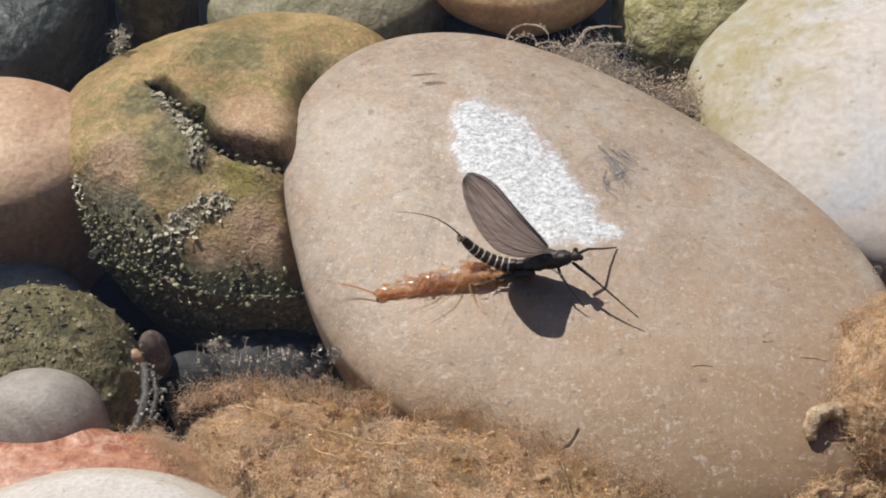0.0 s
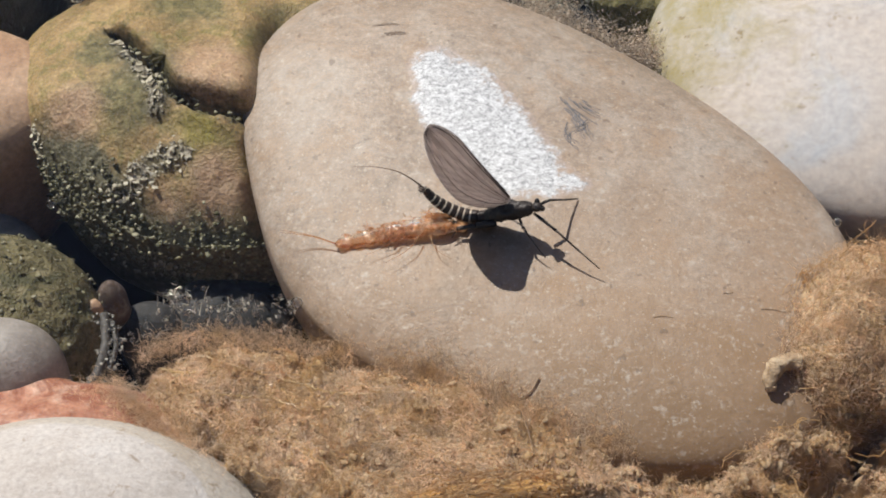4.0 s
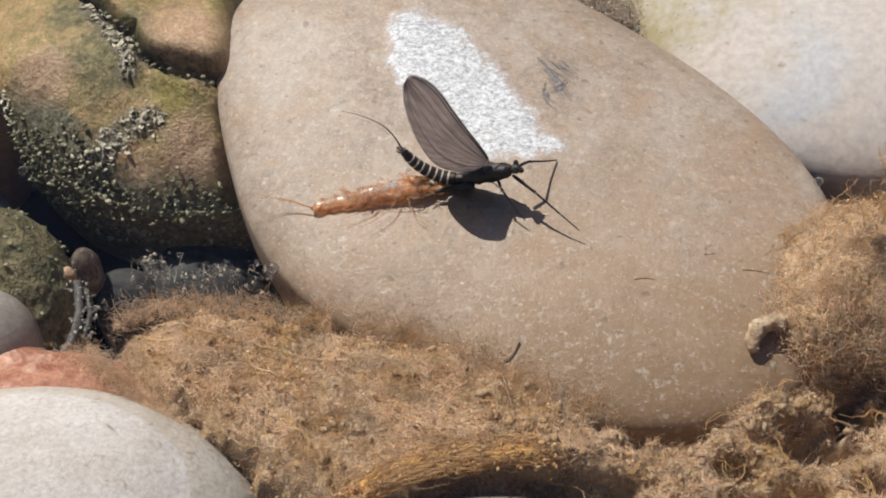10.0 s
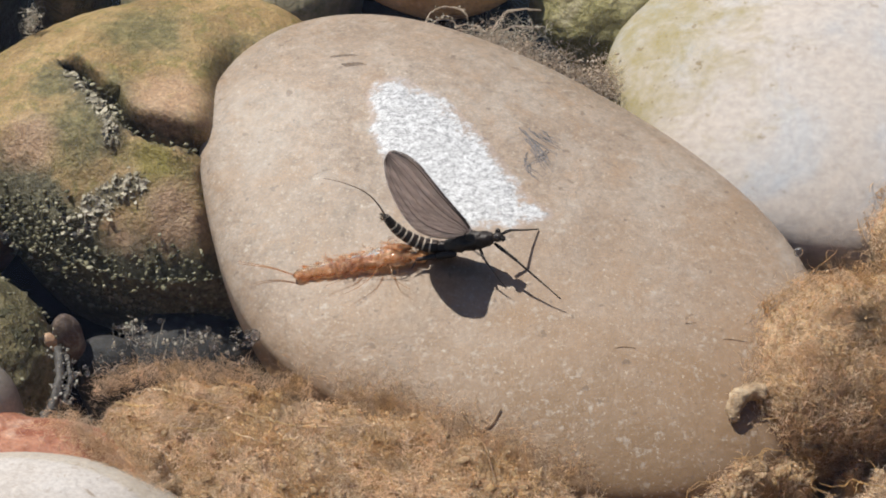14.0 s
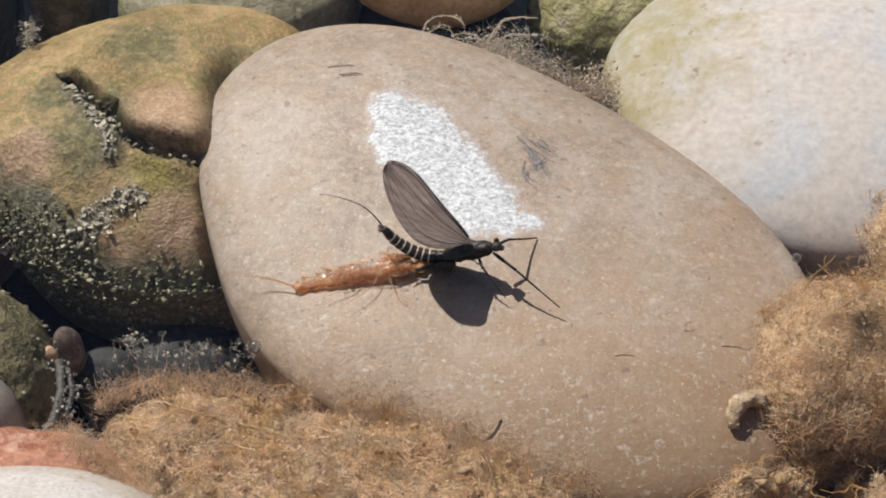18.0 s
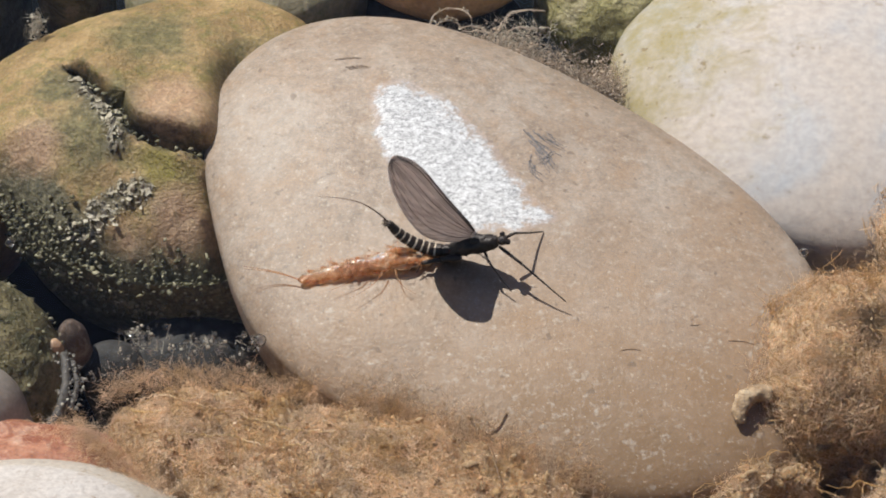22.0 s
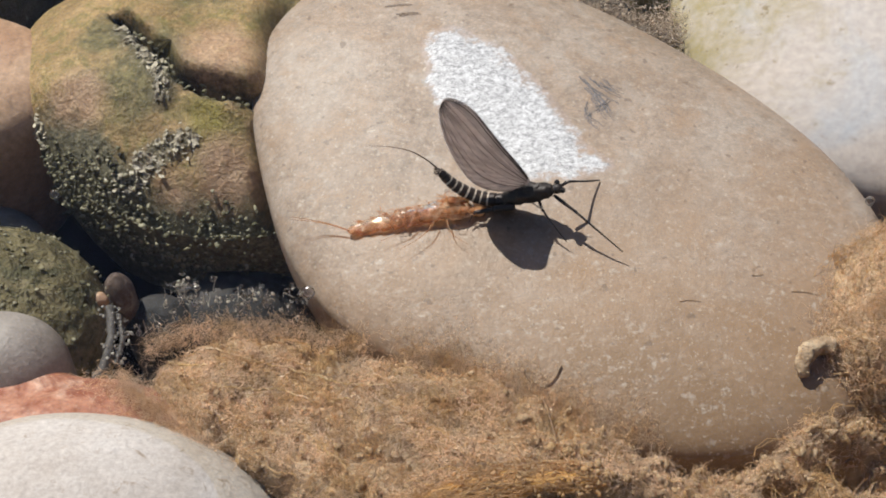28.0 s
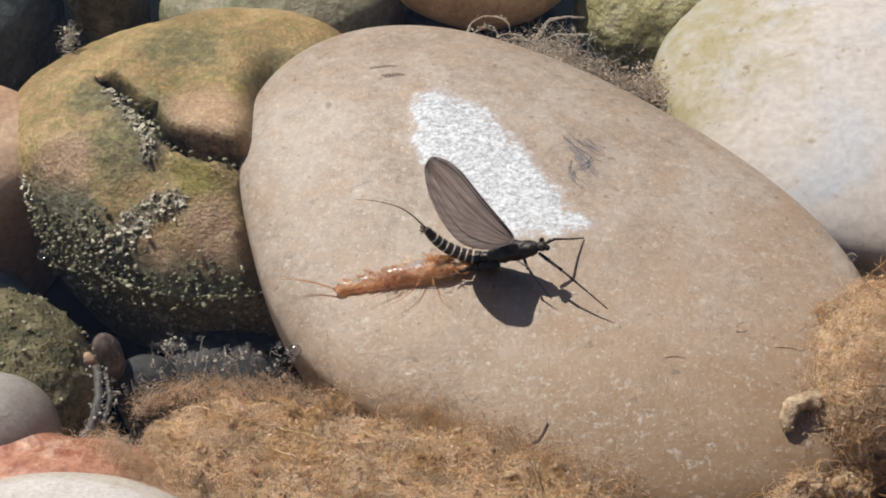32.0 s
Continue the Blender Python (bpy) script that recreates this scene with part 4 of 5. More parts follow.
def weed_mat():
    nx, ny = 330, 200
    u, v = np.meshgrid(np.linspace(-48, 62, nx), np.linspace(-72, -8, ny))
    z, _ = mat_height(u.ravel(), v.ravel())
    ob = link_mesh("weed_mat", np.stack([u.ravel(), v.ravel(), z - 0.8], -1), grid_faces(ny, nx, False), WEED_BASE)
    tagged(ob, "matted golden-brown filamentous algae lying over the stones", "algae")
    rng = np.random.default_rng(11)
    x, y = rng.uniform(-46, 54, 120000), rng.uniform(-48, -9, 120000)
    z, inside = mat_height(x, y, False)
    roots = np.stack([x, y, z], -1)[(inside > -0.6) & (z > -12)]
    # a soft haze of fine curls over the felt
    n = 20000
    r = roots[:n] + np.stack([0 * roots[:n, 0], 0 * roots[:n, 0], rng.uniform(-0.9, 0.1, len(roots[:n]))], -1)
    n = len(r)
    ways = np.stack([rng.normal(0.3, 0.8, n), rng.normal(0.0, 0.7, n), rng.uniform(0.0, 0.7, n)], -1)
    p, f = strands(r, ways, rng.uniform(1.2, 3.2, n), 0.014 + 0.036 * rng.random(n) ** 2, 9.0, 5, 3, 12)
    p[:, 2] = np.minimum(p[:, 2], -0.15)
    tagged(link_mesh("filament_fuzz", p, f, WEED, ob, "fine tangled brown threads"), kind="stuff")
    # felted wool, lying flat
    n, k = 5000, 10
    plan = wander(roots[30000 : 30000 + n, :2], k, rng.uniform(0.15, 0.42, n), 0.6, rng)
    z, _ = mat_height(plan[..., 0].ravel(), plan[..., 1].ravel(), False)
    wave = np.cumsum(rng.normal(size=(n, k)) * 0.1, 1)
    z = z.reshape(n, k) - 0.05 + wave - wave.mean(1, keepdims=True) + rng.exponential(0.25, (n, 1))
    line = np.concatenate([plan, np.clip(z, -14, -0.1)[..., None]], -1)
    good = np.abs(np.diff(line[..., 2], axis=1)).max(1) < 1.2
    p, f = thread_mesh(line[good], (0.012 + 0.03 * rng.random(n) ** 3)[good])
    tagged(link_mesh("wool", p, f, WOOL, ob, "soft felted tan threads"), kind="stuff")
    # the fringe that thins out over the pebble
    n = 9000
    x = rng.uniform(-24, 17, n)
    y = np.interp(x, *zip(*EDGE)) + rng.exponential(1.0, n) - 2.6 + 1.8 * np.array([noise.noise(Vector((a / 4.0, 2.0, 1.0))) for a in x])
    z, _, q = main_top(x, y)
    r = np.stack([x, y, z + 0.03], -1)[q > 0.03]
    n = len(r)
    ways = np.stack([rng.normal(0.3, 0.8, n), rng.normal(0.25, 0.6, n), rng.uniform(0.0, 0.4, n)], -1)
    p, f = strands(r, ways, rng.uniform(0.6, 2.2, n), 0.009 + 0.02 * rng.random(n) ** 2, 6.0, 5, 3, 15)
    p[:, 2] = np.clip(p[:, 2], main_top(p[:, 0], p[:, 1])[0] + 0.01, -0.1)
    tagged(link_mesh("edge_fuzz", p, f, WEED, ob, "thin brown threads straying over the pebble"), kind="stuff")
    # the bristling far rim over the dark gap
    n = 3000
    x = rng.uniform(-40, -15, n)
    y = np.interp(x, *zip(*EDGE)) + rng.normal(-2.0, 0.9, n)
    z, _ = mat_height(x, y, False)
    r = np.stack([x, y, np.maximum(z - 0.3, -5.0 + rng.normal(size=n) * 0.7)], -1)
    ways = np.stack([rng.normal(-0.2, 0.6, n), rng.normal(0.4, 0.4, n), rng.uniform(0.0, 0.6, n)], -1)
    p, f = strands(r, ways, rng.uniform(0.8, 2.2, n), 0.009 + 0.02 * rng.random(n) ** 2, 6.0, 6, 3, 16)
    p[:, 2] = np.minimum(p[:, 2], -0.15)
    tagged(link_mesh("bristle_fuzz", p, f, WOOL, ob, "fine bristling threads along the rim"), kind="stuff")
    # stray threads lying over the red stone
    n = 2600
    t = rng.random(n)
    r = np.stack([-43.0 + 12.0 * t, -21.5 - 10.5 * t, -3.4 + rng.normal(size=n) * 0.3], -1)
    r = r + np.stack([-rng.exponential(1.6, n) + 1.2, -0.8 * rng.exponential(1.6, n) + 1.0, 0 * t], -1)
    p, f = strands(r, np.stack([rng.normal(-0.5, 0.7, n), rng.normal(-0.3, 0.6, n), rng.normal(0.0, 0.2, n)], -1), rng.uniform(0.8, 2.6, n), 0.01 + 0.025 * rng.random(n) ** 2, 6.0, 5, 3, 19)
    p[:, 2] = np.minimum(p[:, 2], -0.15)
    tagged(link_mesh("stray_fuzz", p, f, WEED, ob, "thin threads straying over the red stone"), kind="stuff")
    # coarse amber threads, some of them beaded
    far = roots[38000:][np.interp(roots[38000:, 0], *zip(*EDGE)) - roots[38000:, 1] > 3.0]
    n, k = 170, 20
    plan = wander(far[:n, :2], k, rng.uniform(0.15, 0.34, n), 0.22, rng)
    z, _ = mat_height(plan[..., 0].ravel(), plan[..., 1].ravel(), False)
    line = np.concatenate([plan, np.clip(z.reshape(n, k) + rng.uniform(0.2, 0.5, (n, 1)), -6, -0.12)[..., None]], -1)
    line = line[np.abs(np.diff(line[..., 2], axis=1)).max(1) < 1.0]
    p, f = thread_mesh(line, rng.uniform(0.025, 0.055, len(line)), 5)
    tagged(link_mesh("coarse_fuzz", p, f, THREAD, ob, "long coarse amber threads"), kind="stuff")
    for way in ([(-40.5, -17.0), (-37.2, -18.6), (-35.0, -20.3), (-31.0, -22.0)], [(-33.0, -18.0), (-29.5, -20.0), (-25.0, -21.6), (-20.0, -23.0), (-15.5, -24.4), (-12.0, -24.6)], [(-30.0, -24.5), (-26.0, -24.2), (-21.0, -24.8), (-17.0, -25.4)]):
        c = curve([(a, b, 0) for a, b in way], 150) + np.cumsum(rng.normal(size=(150, 3)) * 0.06, 0)
        c[:, 2] = mat_height(c[:, 0], c[:, 1], False)[0] + 0.35
        p, f = tube(c, 0.04 + 0.08 * np.sin(np.arange(150) * 1.4) ** 2, 6)
        link_mesh("beaded_thread", p, f, BEADED, ob, "amber thread beaded with silt")
    m = roots[40000:44000]
    flocs("silt_floc", ob, m + rng.normal(size=m.shape) * np.array([0.2, 0.2, 0.12]), rng, 0.04, 0.2, FLOC, "pale clinging specks of silt")
    k = rng.permutation(len(far))[:220]
    frills(ob, far[k] - np.array([0, 0, 0.35]), 0.3, 1.2, 45)
    # the frilly part round the pebble's foot
    x, y = rng.uniform(6, 50, 1500), rng.uniform(-46, -24, 1500)
    z, inside = mat_height(x, y, False)
    low = near_line(np.stack([x, y], -1), [(8, -40), (16, -33), (24, -34), (34, -30), (44, -27)])
    keep = (inside > 0.4) & (z > -13) & (low < 7)
    frills(ob, np.stack([x, y, z], -1)[keep][:430], 0.3, 1.1, 41)


def frills(parent, places, low, high, seed):
    """Fluffy knots of weed: small ragged knobs, each furred with short threads."""
    rng = np.random.default_rng(seed)
    n = len(places)
    sizes = low + (high - low) * rng.random(n) ** 1.8
    core = sizes * 0.55
    bm = bmesh.new()
    bmesh.ops.create_icosphere(bm, subdivisions=2, radius=1.0)
    v0 = np.array([v.co[:] for v in bm.verts])
    f0 = np.array([[v.index for v in f.verts] for f in bm.faces])
    bm.free()
    knots = np.array([[1 + 0.75 * noise.fractal(Vector(v * 1.7 + 9 * k), 0.7, 2.0, 3) for v in v0] for k in range(14)])
    shape = v0[None] * knots[rng.integers(0, 14, n)][..., None] * core[:, None, None] * rng.uniform(0.6, 1.4, (n, 1, 3))
    pts = (shape + places[:, None]).reshape(-1, 3)
    pts[:, 2] = np.minimum(pts[:, 2], -0.15)
    f = (f0[None] + (np.arange(n) * len(v0))[:, None, None]).reshape(-1, 3)
    tagged(link_mesh("weed_floc", pts, f, KNOT, parent, "fluffy pale-brown knots of algae"), kind="stuff")
    m = n * 30
    k = rng.integers(0, n, m)
    way = rng.normal(size=(m, 3))
    way /= np.linalg.norm(way, axis=1)[:, None]
    p, f = strands(places[k] + way * sizes[k, None] * rng.uniform(0.3, 0.8, (m, 1)), way, sizes[k] * rng.uniform(0.5, 1.3, m), rng.uniform(0.02, 0.05, m), 5.0, 3, 3, seed + 1)
    p[:, 2] = np.minimum(p[:, 2], -0.1)
    tagged(link_mesh("floc_fuzz", p, f, WOOL, parent, "short curled threads"), kind="stuff")


def weed_clump(place, plan, up, n, seed, label, loops, knots):
    """A mound of algae: a soft core, a haze of curls, looped coarse threads and fluffy knots."""
    pts = stone_points(plan, up, place[2] - BED + 1, 130, 80, (0, 0), 1.2, 5.0, seed, 0.5)
    ob = link_mesh("weed_clump", pts, grid_faces(80, 130, True), WEED_BASE, place=place)
    ob.data.transform(Matrix.Diagonal((0.93, 0.93, 0.9, 1.0)))
    tagged(ob, label, "algae", "clumps of weed")
    rng = np.random.default_rng(seed)
    good = pts[pts[:, 2] > -6]
    roots = good[rng.integers(0, len(good), n)] * rng.uniform(0.93, 1.03, (n, 1)) + rng.normal(size=(n, 3)) * 0.5
    ways = roots / np.linalg.norm(roots, axis=1)[:, None] * 0.6 + rng.normal(size=(n, 3)) * 0.7
    p, f = strands(roots, ways, rng.uniform(1.2, 3.4, n), 0.014 + 0.036 * rng.random(n) ** 2, 9.0, 5, 3, seed + 1)
    p[:, 2] = np.minimum(p[:, 2], -0.1 - place[2])
    tagged(link_mesh("filament_fuzz", p, f, WEED, ob, "curled golden-brown threads"), kind="stuff")
    m, k = n // 5, 10
    at = good[rng.integers(0, len(good), m)]
    reach = np.linalg.norm(at, axis=1)[:, None]
    way = np.cross(at, rng.normal(size=(m, 3)))
    line = []
    for _ in range(k):
        way = way / np.linalg.norm(way, axis=1)[:, None] + rng.normal(size=(m, 3)) * 0.35 + 0.9 * np.array([noise.noise_vector(Vector(a / 3.0)) for a in at])
        at = at + way * rng.uniform(0.15, 0.4, (m, 1))
        at = at * (1 + 0.5 * (reach * 1.03 / np.linalg.norm(at, axis=1)[:, None] - 1))
        line.append(at)
    p, f = thread_mesh(np.stack(line, 1), 0.012 + 0.03 * rng.random(m) ** 3)
    p[:, 2] = np.minimum(p[:, 2], -0.1 - place[2])
    tagged(link_mesh("wool", p, f, WOOL, ob, "soft felted tan threads"), kind="stuff")
    m = loops
    roots = good[rng.integers(0, len(good), m)] * 1.05
    ways = np.cross(roots, rng.normal(size=(m, 3)))
    p, f = strands(roots, ways, rng.uniform(3, 8, m), rng.uniform(0.03, 0.075, m), 3.5, 16, 5, seed + 2)
    p[:, 2] = np.minimum(p[:, 2], -0.1 - place[2])
    tagged(link_mesh("coarse_fuzz", p, f, LOOPS, ob, "looped coarse amber threads"), kind="stuff")
    flocs("silt_floc", ob, good[rng.integers(0, len(good), n // 4)] + rng.normal(size=(n // 4, 3)) * 0.3, rng, 0.04, 0.2, FLOC, "pale clinging specks of silt")
    if knots:
        frills(ob, good[rng.integers(0, len(good), knots)] + np.array([0, 0, 0.2]), 0.3, 1.1, seed + 3)


def fluff(name, places, spread, n, seed, label, mat, long=3.0):
    """A loose tuft of threads along a line."""
    rng = np.random.default_rng(seed)
    line = curve(places, 120)
    roots = line[rng.integers(0, 120, n)] + rng.normal(size=(n, 3)) * np.array(spread)
    p, f = strands(roots, rng.normal(size=(n, 3)) * np.array([1, 1, 0.5]), rng.uniform(0.8, long, n), 0.015 + 0.05 * rng.random(n) ** 2, 6.0, 6, 3, seed + 1)
    ob = tagged(link_mesh(name, p, f, mat), label, "algae", kind="stuff")
    q = line[rng.integers(0, 120, n)] + rng.normal(size=(n, 3)) * np.array(spread)
    flocs("silt_floc", ob, q, rng, 0.05, 0.22, mat, "clinging silt")


def bubble_weed():
    rng = np.random.default_rng(21)
    n = 85
    line = curve([(-41.6, -14.0, -6.0), (-38.5, -11.6, -6.0), (-36.4, -7.6, -5.2), (-34.0, -10.2, -5.0), (-31.5, -10.6, -5.0), (-29.0, -9.4, -5.0), (-25.5, -9.8, -4.6), (-23.0, -10.6, -4.6)], 200)
    roots = line[rng.integers(0, 200, n)] + rng.normal(size=(n, 3)) * np.array([0.8, 0.9, 0.9])
    ways = np.stack([rng.normal(0, 0.5, n), rng.normal(0.4, 0.4, n), rng.uniform(0.1, 0.8, n)], -1)
    p, f = strands(roots, ways, rng.uniform(0.6, 2.4, n), rng.uniform(0.02, 0.07, n), 5.0, 6, 3, 22)
    ob = tagged(link_mesh("bubble_weed", p, f, GREY_WEED), "silty grey algae threads beaded with air bubbles", "algae", kind="stuff")
    tips = p.reshape(n, 7, 3, 3).mean(2)[:, 2:].reshape(-1, 3)
    at = tips[rng.integers(0, len(tips), 260)] + rng.normal(size=(260, 3)) * 0.3
    tagged(link_mesh("bead_foam", *bubbles(at, 0.08 + 0.32 * rng.random(260) ** 2.5), BUBBLE, ob, "tiny clear air bubbles"), kind="stuff")
    flocs("silt_floc", ob, tips[rng.integers(0, len(tips), 120)] + rng.normal(size=(120, 3)) * 0.25, rng, 0.05, 0.2, GREY_WEED, "pale clinging silt")


def single_bubble(place, size, label):
    ob = link_mesh("air_bubble", *bubbles(np.zeros((1, 3)), np.array([size])), BUBBLE, place=place)
    tagged(ob, label, "bubble", "air bubbles")


def curled_debris():
    """Pale rings and hooks of dead plant fibre in the dark gap behind the pebble."""
    rng = np.random.default_rng(29)
    lines = [
        [(-2.7, 47.3, -8.0), (-1.6, 49.2, -7.4), (0.4, 49.9, -7.2), (2.6, 49.2, -7.4), (3.4, 48.0, -8.0)],
        [(-1.9, 46.3, -7.6), (-0.6, 47.4, -7.2), (0.8, 47.2, -7.2), (1.4, 46.4, -7.6)],
        [(6.7, 44.6, -7.4), (7.4, 46.2, -7.2), (8.6, 48.1, -7.0), (11.0, 48.8, -7.0), (13.5, 49.1, -7.4)],
        [(8.0, 45.4, -7.4), (9.6, 46.4, -7.2), (11.4, 46.3, -7.2), (13.6, 46.8, -7.6)],
        [(2.0, 45.6, -7.4), (4.0, 45.8, -7.2), (6.4, 44.8, -7.4)],
    ]
    pieces = []
    for line in lines:
        for k in range(2):
            c = curve(line, 30) + np.cumsum(rng.normal(size=(30, 3)) * 0.05, 0) + rng.normal(size=3) * 0.16
            pieces.append(tube(c, rng.uniform(0.035, 0.08), 6))
    ob = tagged(link_mesh("plant_debris", *joined(*pieces), DULL_WEED), "pale curled rings of dead plant fibre", "debris")
    p = np.vstack([q for q, _ in pieces])
    flocs("silt_floc", ob, p[rng.integers(0, len(p), 220)] + rng.normal(size=(220, 3)) * 0.2, rng, 0.05, 0.16, GREY_WEED, "clinging silt")


def build_twig():
    p, f = tube(curve([(-46.0, -7.8, -9.0), (-45.3, -11.7, -9.2), (-45.6, -15.4, -9.5), (-46.8, -18.4, -10.5)], 24), np.linspace(0.5, 0.7, 24), 10)
    p = np.array([v + np.array(noise.noise_vector(Vector(v * 1.3))) * 0.18 for v in p])
    twig = tagged(link_mesh("twig", p, f, TWIG), "dark decayed twig lying between the stones", "twig")
    q, g = tube(curve([(-45.0, -8.6, -9.4), (-44.1, -12.0, -9.6), (-44.5, -15.6, -9.9)], 20), np.linspace(0.28, 0.4, 20), 8)
    q = np.array([v + np.array(noise.noise_vector(Vector(v * 1.5))) * 0.2 for v in q])
    link_mesh("side_shoot", q, g, TWIG, twig, "thin dark side shoot")
    p = np.vstack([p, q])
    rng = np.random.default_rng(3)
    i = rng.integers(0, len(p), 260)
    flocs("silt_floc", twig, p[i] + rng.normal(size=(260, 3)) * 0.45, rng, 0.06, 0.24, TWIG_SILT, "grey silt specks")


def streak(name, lines, thick, mat, label, seed, times=6, spread=0.45):
    """Thin dried threads stuck to the pebble's face."""
    rng = np.random.default_rng(seed)
    pieces = []
    for line in lines:
        c = curve([(x, y, 0) for x, y in line], 14)
        for _ in range(times):
            off = rng.normal(size=2) * spread
            pts = [(a + off[0] + rng.normal() * 0.08, b + off[1] + rng.normal() * 0.08, float(main_top([a + off[0]], [b + off[1]])[0][0]) + 0.02) for a, b, _ in c]
            k = int(rng.integers(0, 5))
            pieces.append(tube(pts[k : k + 9], thick * np.linspace(1.2, 0.4, len(pts[k : k + 9])), 5))
    return tagged(link_mesh(name, *joined(*pieces), mat), label, "algae")


def fibre(line):
    """A short dark plant fibre lying on the pebble."""
    pts = [(a, c, float(main_top([a], [c])[0][0]) + 0.06) for a, c, _ in curve([(a, c, 0) for a, c in line], 9)]
    tagged(link_mesh("plant_fibre", *tube(pts, np.linspace(0.045, 0.025, 9), 6), STEM), "short dark plant fibre lying on the pebble", "fibre", "fibres on the pebble")


def sprig():
    lines = [
        [(-1.6, -20.6), (0.4, -23.0), (2.1, -24.6)],
        [(2.4, -21.0), (4.1, -24.1), (5.0, -28.0), (5.8, -31.8)],
        [(6.5, -20.7), (5.6, -22.2), (4.3, -22.9)],
    ]
    at = np.array((4.0, -25.0, -2.5))
    root = empty("sprig", at, "brown waterweed sprig with knobbed tips in the algae", "plant")
    for k, line in enumerate(lines):
        c = curve([(x, y, 0) for x, y in line], 14)
        c[:, 2] = np.maximum(main_top(c[:, 0], c[:, 1])[0], mat_height(c[:, 0], c[:, 1], False)[0]) + 0.25
        c = c - at
        stem = link_mesh("stem", *tube(c, np.linspace(0.1, 0.07, 14), 7), STEM, root)
        if k < 2:
            link_mesh("bud", *ball(c[0], (0.34, 0.22, 0.2), c[0] - c[2], 10, 7), STEM, stem)


def gold_bundle():
    rng = np.random.default_rng(51)
    line = curve([(-13.5, -43.4, -1.2), (-10.2, -41.2, -0.8), (-6.7, -39.4, -0.5), (-2.0, -38.0, -0.45), (2.8, -37.0, -0.6), (6.9, -36.7, -1.0), (9.8, -37.2, -1.6)], 60)
    pieces = []
    for k in range(420):
        a = int(rng.integers(0, 50))
        b = int(rng.integers(a + 8, min(60, a + 26)))
        c = line[a:b] + np.cumsum(rng.normal(size=(b - a, 3)) * 0.13, 0) + rng.normal(size=3) * np.array([0.6, 0.9, 0.35])
        c[:, 2] = np.minimum(c[:, 2], -0.1)
        pieces.append(tube(c, 0.015 + 0.035 * rng.random() ** 2, 4))
    ob = tagged(link_mesh("weed_strand", *joined(*pieces), GOLD), "golden bundle of algae threads just under the water", "algae")
    p, f = tube(line - np.array([0, 0, 0.7]), np.interp(np.linspace(0, 1, 60), [0, 0.2, 0.8, 1], [0.4, 1.2, 1.2, 0.4]), 16)
    p = np.array([v + np.array(noise.noise_vector(Vector(v * 0.8))) * 0.7 + np.array(noise.noise_vector(Vector(v * 2.4))) * 0.25 for v in p])
    p[:, 2] = np.minimum(p[:, 2], -0.35)
    link_mesh("core", p, f, GOLD_FELT, ob, "soft amber felt")
    q = line[rng.integers(0, 60, 1200)] + rng.normal(size=(1200, 3)) * np.array([0.6, 0.9, 0.3])
    q[:, 2] = np.minimum(q[:, 2], -0.2)
    flocs("silt_floc", ob, q, rng, 0.06, 0.3, GOLD, "golden clinging specks")


def curled_leaf():
    c = curve([(36.6, -18.0, -4.0), (35.0, -18.1, -3.8), (33.6, -18.9, -3.9), (32.9, -20.2, -4.2), (33.1, -21.4, -5.0)], 22)
    p, f = tube(c, np.interp(np.linspace(0, 1, 22), [0, 0.3, 0.7, 1], [0.9, 1.1, 0.95, 0.5]), 16)
    p = np.array([v + np.array(noise.noise_vector(Vector(v * 0.9))) * 0.35 + np.array(noise.noise_vector(Vector(v * 2.6))) * 0.15 for v in p])
    ob = tagged(link_mesh("curled_leaf", p, f, CURL), "pale curled leaf scrap caught in the weed", "leaf")
    rng = np.random.default_rng(5)
    flocs("silt_floc", ob, p[rng.integers(0, len(p), 60)], rng, 0.05, 0.16, CURL, "brown silt specks")


# ---- the mayfly and its shed skin ----
BASE = np.array([4.08, -1.45, 0.0])
SLANT = -0.2


def on_body(x, z, off=0.0):
    """A point of the upright plane through the body, in the insect's own space."""
    return np.array([x - BASE[0] + SLANT * off * -1, SLANT * (x - BASE[0]) + off, z])


def joined(*pieces):
    pts, faces, n = [], [], 0
    for p, f in pieces:
        pts.append(np.asarray(p, float))
        faces += [[i + n for i in face] for face in (f.tolist() if isinstance(f, np.ndarray) else f)]
        n += len(p)
    return np.vstack(pts), faces


def ball(at, size, way=(1, 0, 0), seg=16, rings=10):
    """An ellipsoid with its first axis along way."""
    ph = np.linspace(-math.pi / 2, math.pi / 2, rings)[:, None]
    th = np.linspace(0, 2 * math.pi, seg, endpoint=False)[None]
    v = np.stack([np.sin(ph) + 0 * th, np.cos(ph) * np.cos(th), np.cos(ph) * np.sin(th)], -1).reshape(-1, 3) * np.asarray(size)
    m = np.array(Vector(way).to_track_quat("X", "Z").to_matrix())
    return v @ m.T + np.asarray(at), grid_faces(rings, seg, True)


def leg_parts(name, joints, radii, parent, label=""):
    """A jointed leg: thigh, shin and foot, each a tapered tube, the last two under the first."""
    joints = np.asarray(joints, float)
    names = ("femur", "tibia", "tarsus")
    first = None
    for k in range(len(joints) - 1):
        a, b = joints[k], joints[k + 1]
        line = np.array([a + (b - a) * s for s in np.linspace(0, 1, 7)])
        swell = np.array([0.8, 1.05, 1.1, 1.0, 0.9, 0.85, 0.95]) if k == 0 else np.linspace(1, 0.75, 7)
        p, f = tube(line, radii[k] * swell, 8)
        if first is None:
            first = link_mesh(name, p, f, LEG, parent, label)
        else:
            link_mesh(names[min(k, 2)], p, f, LEG, first)


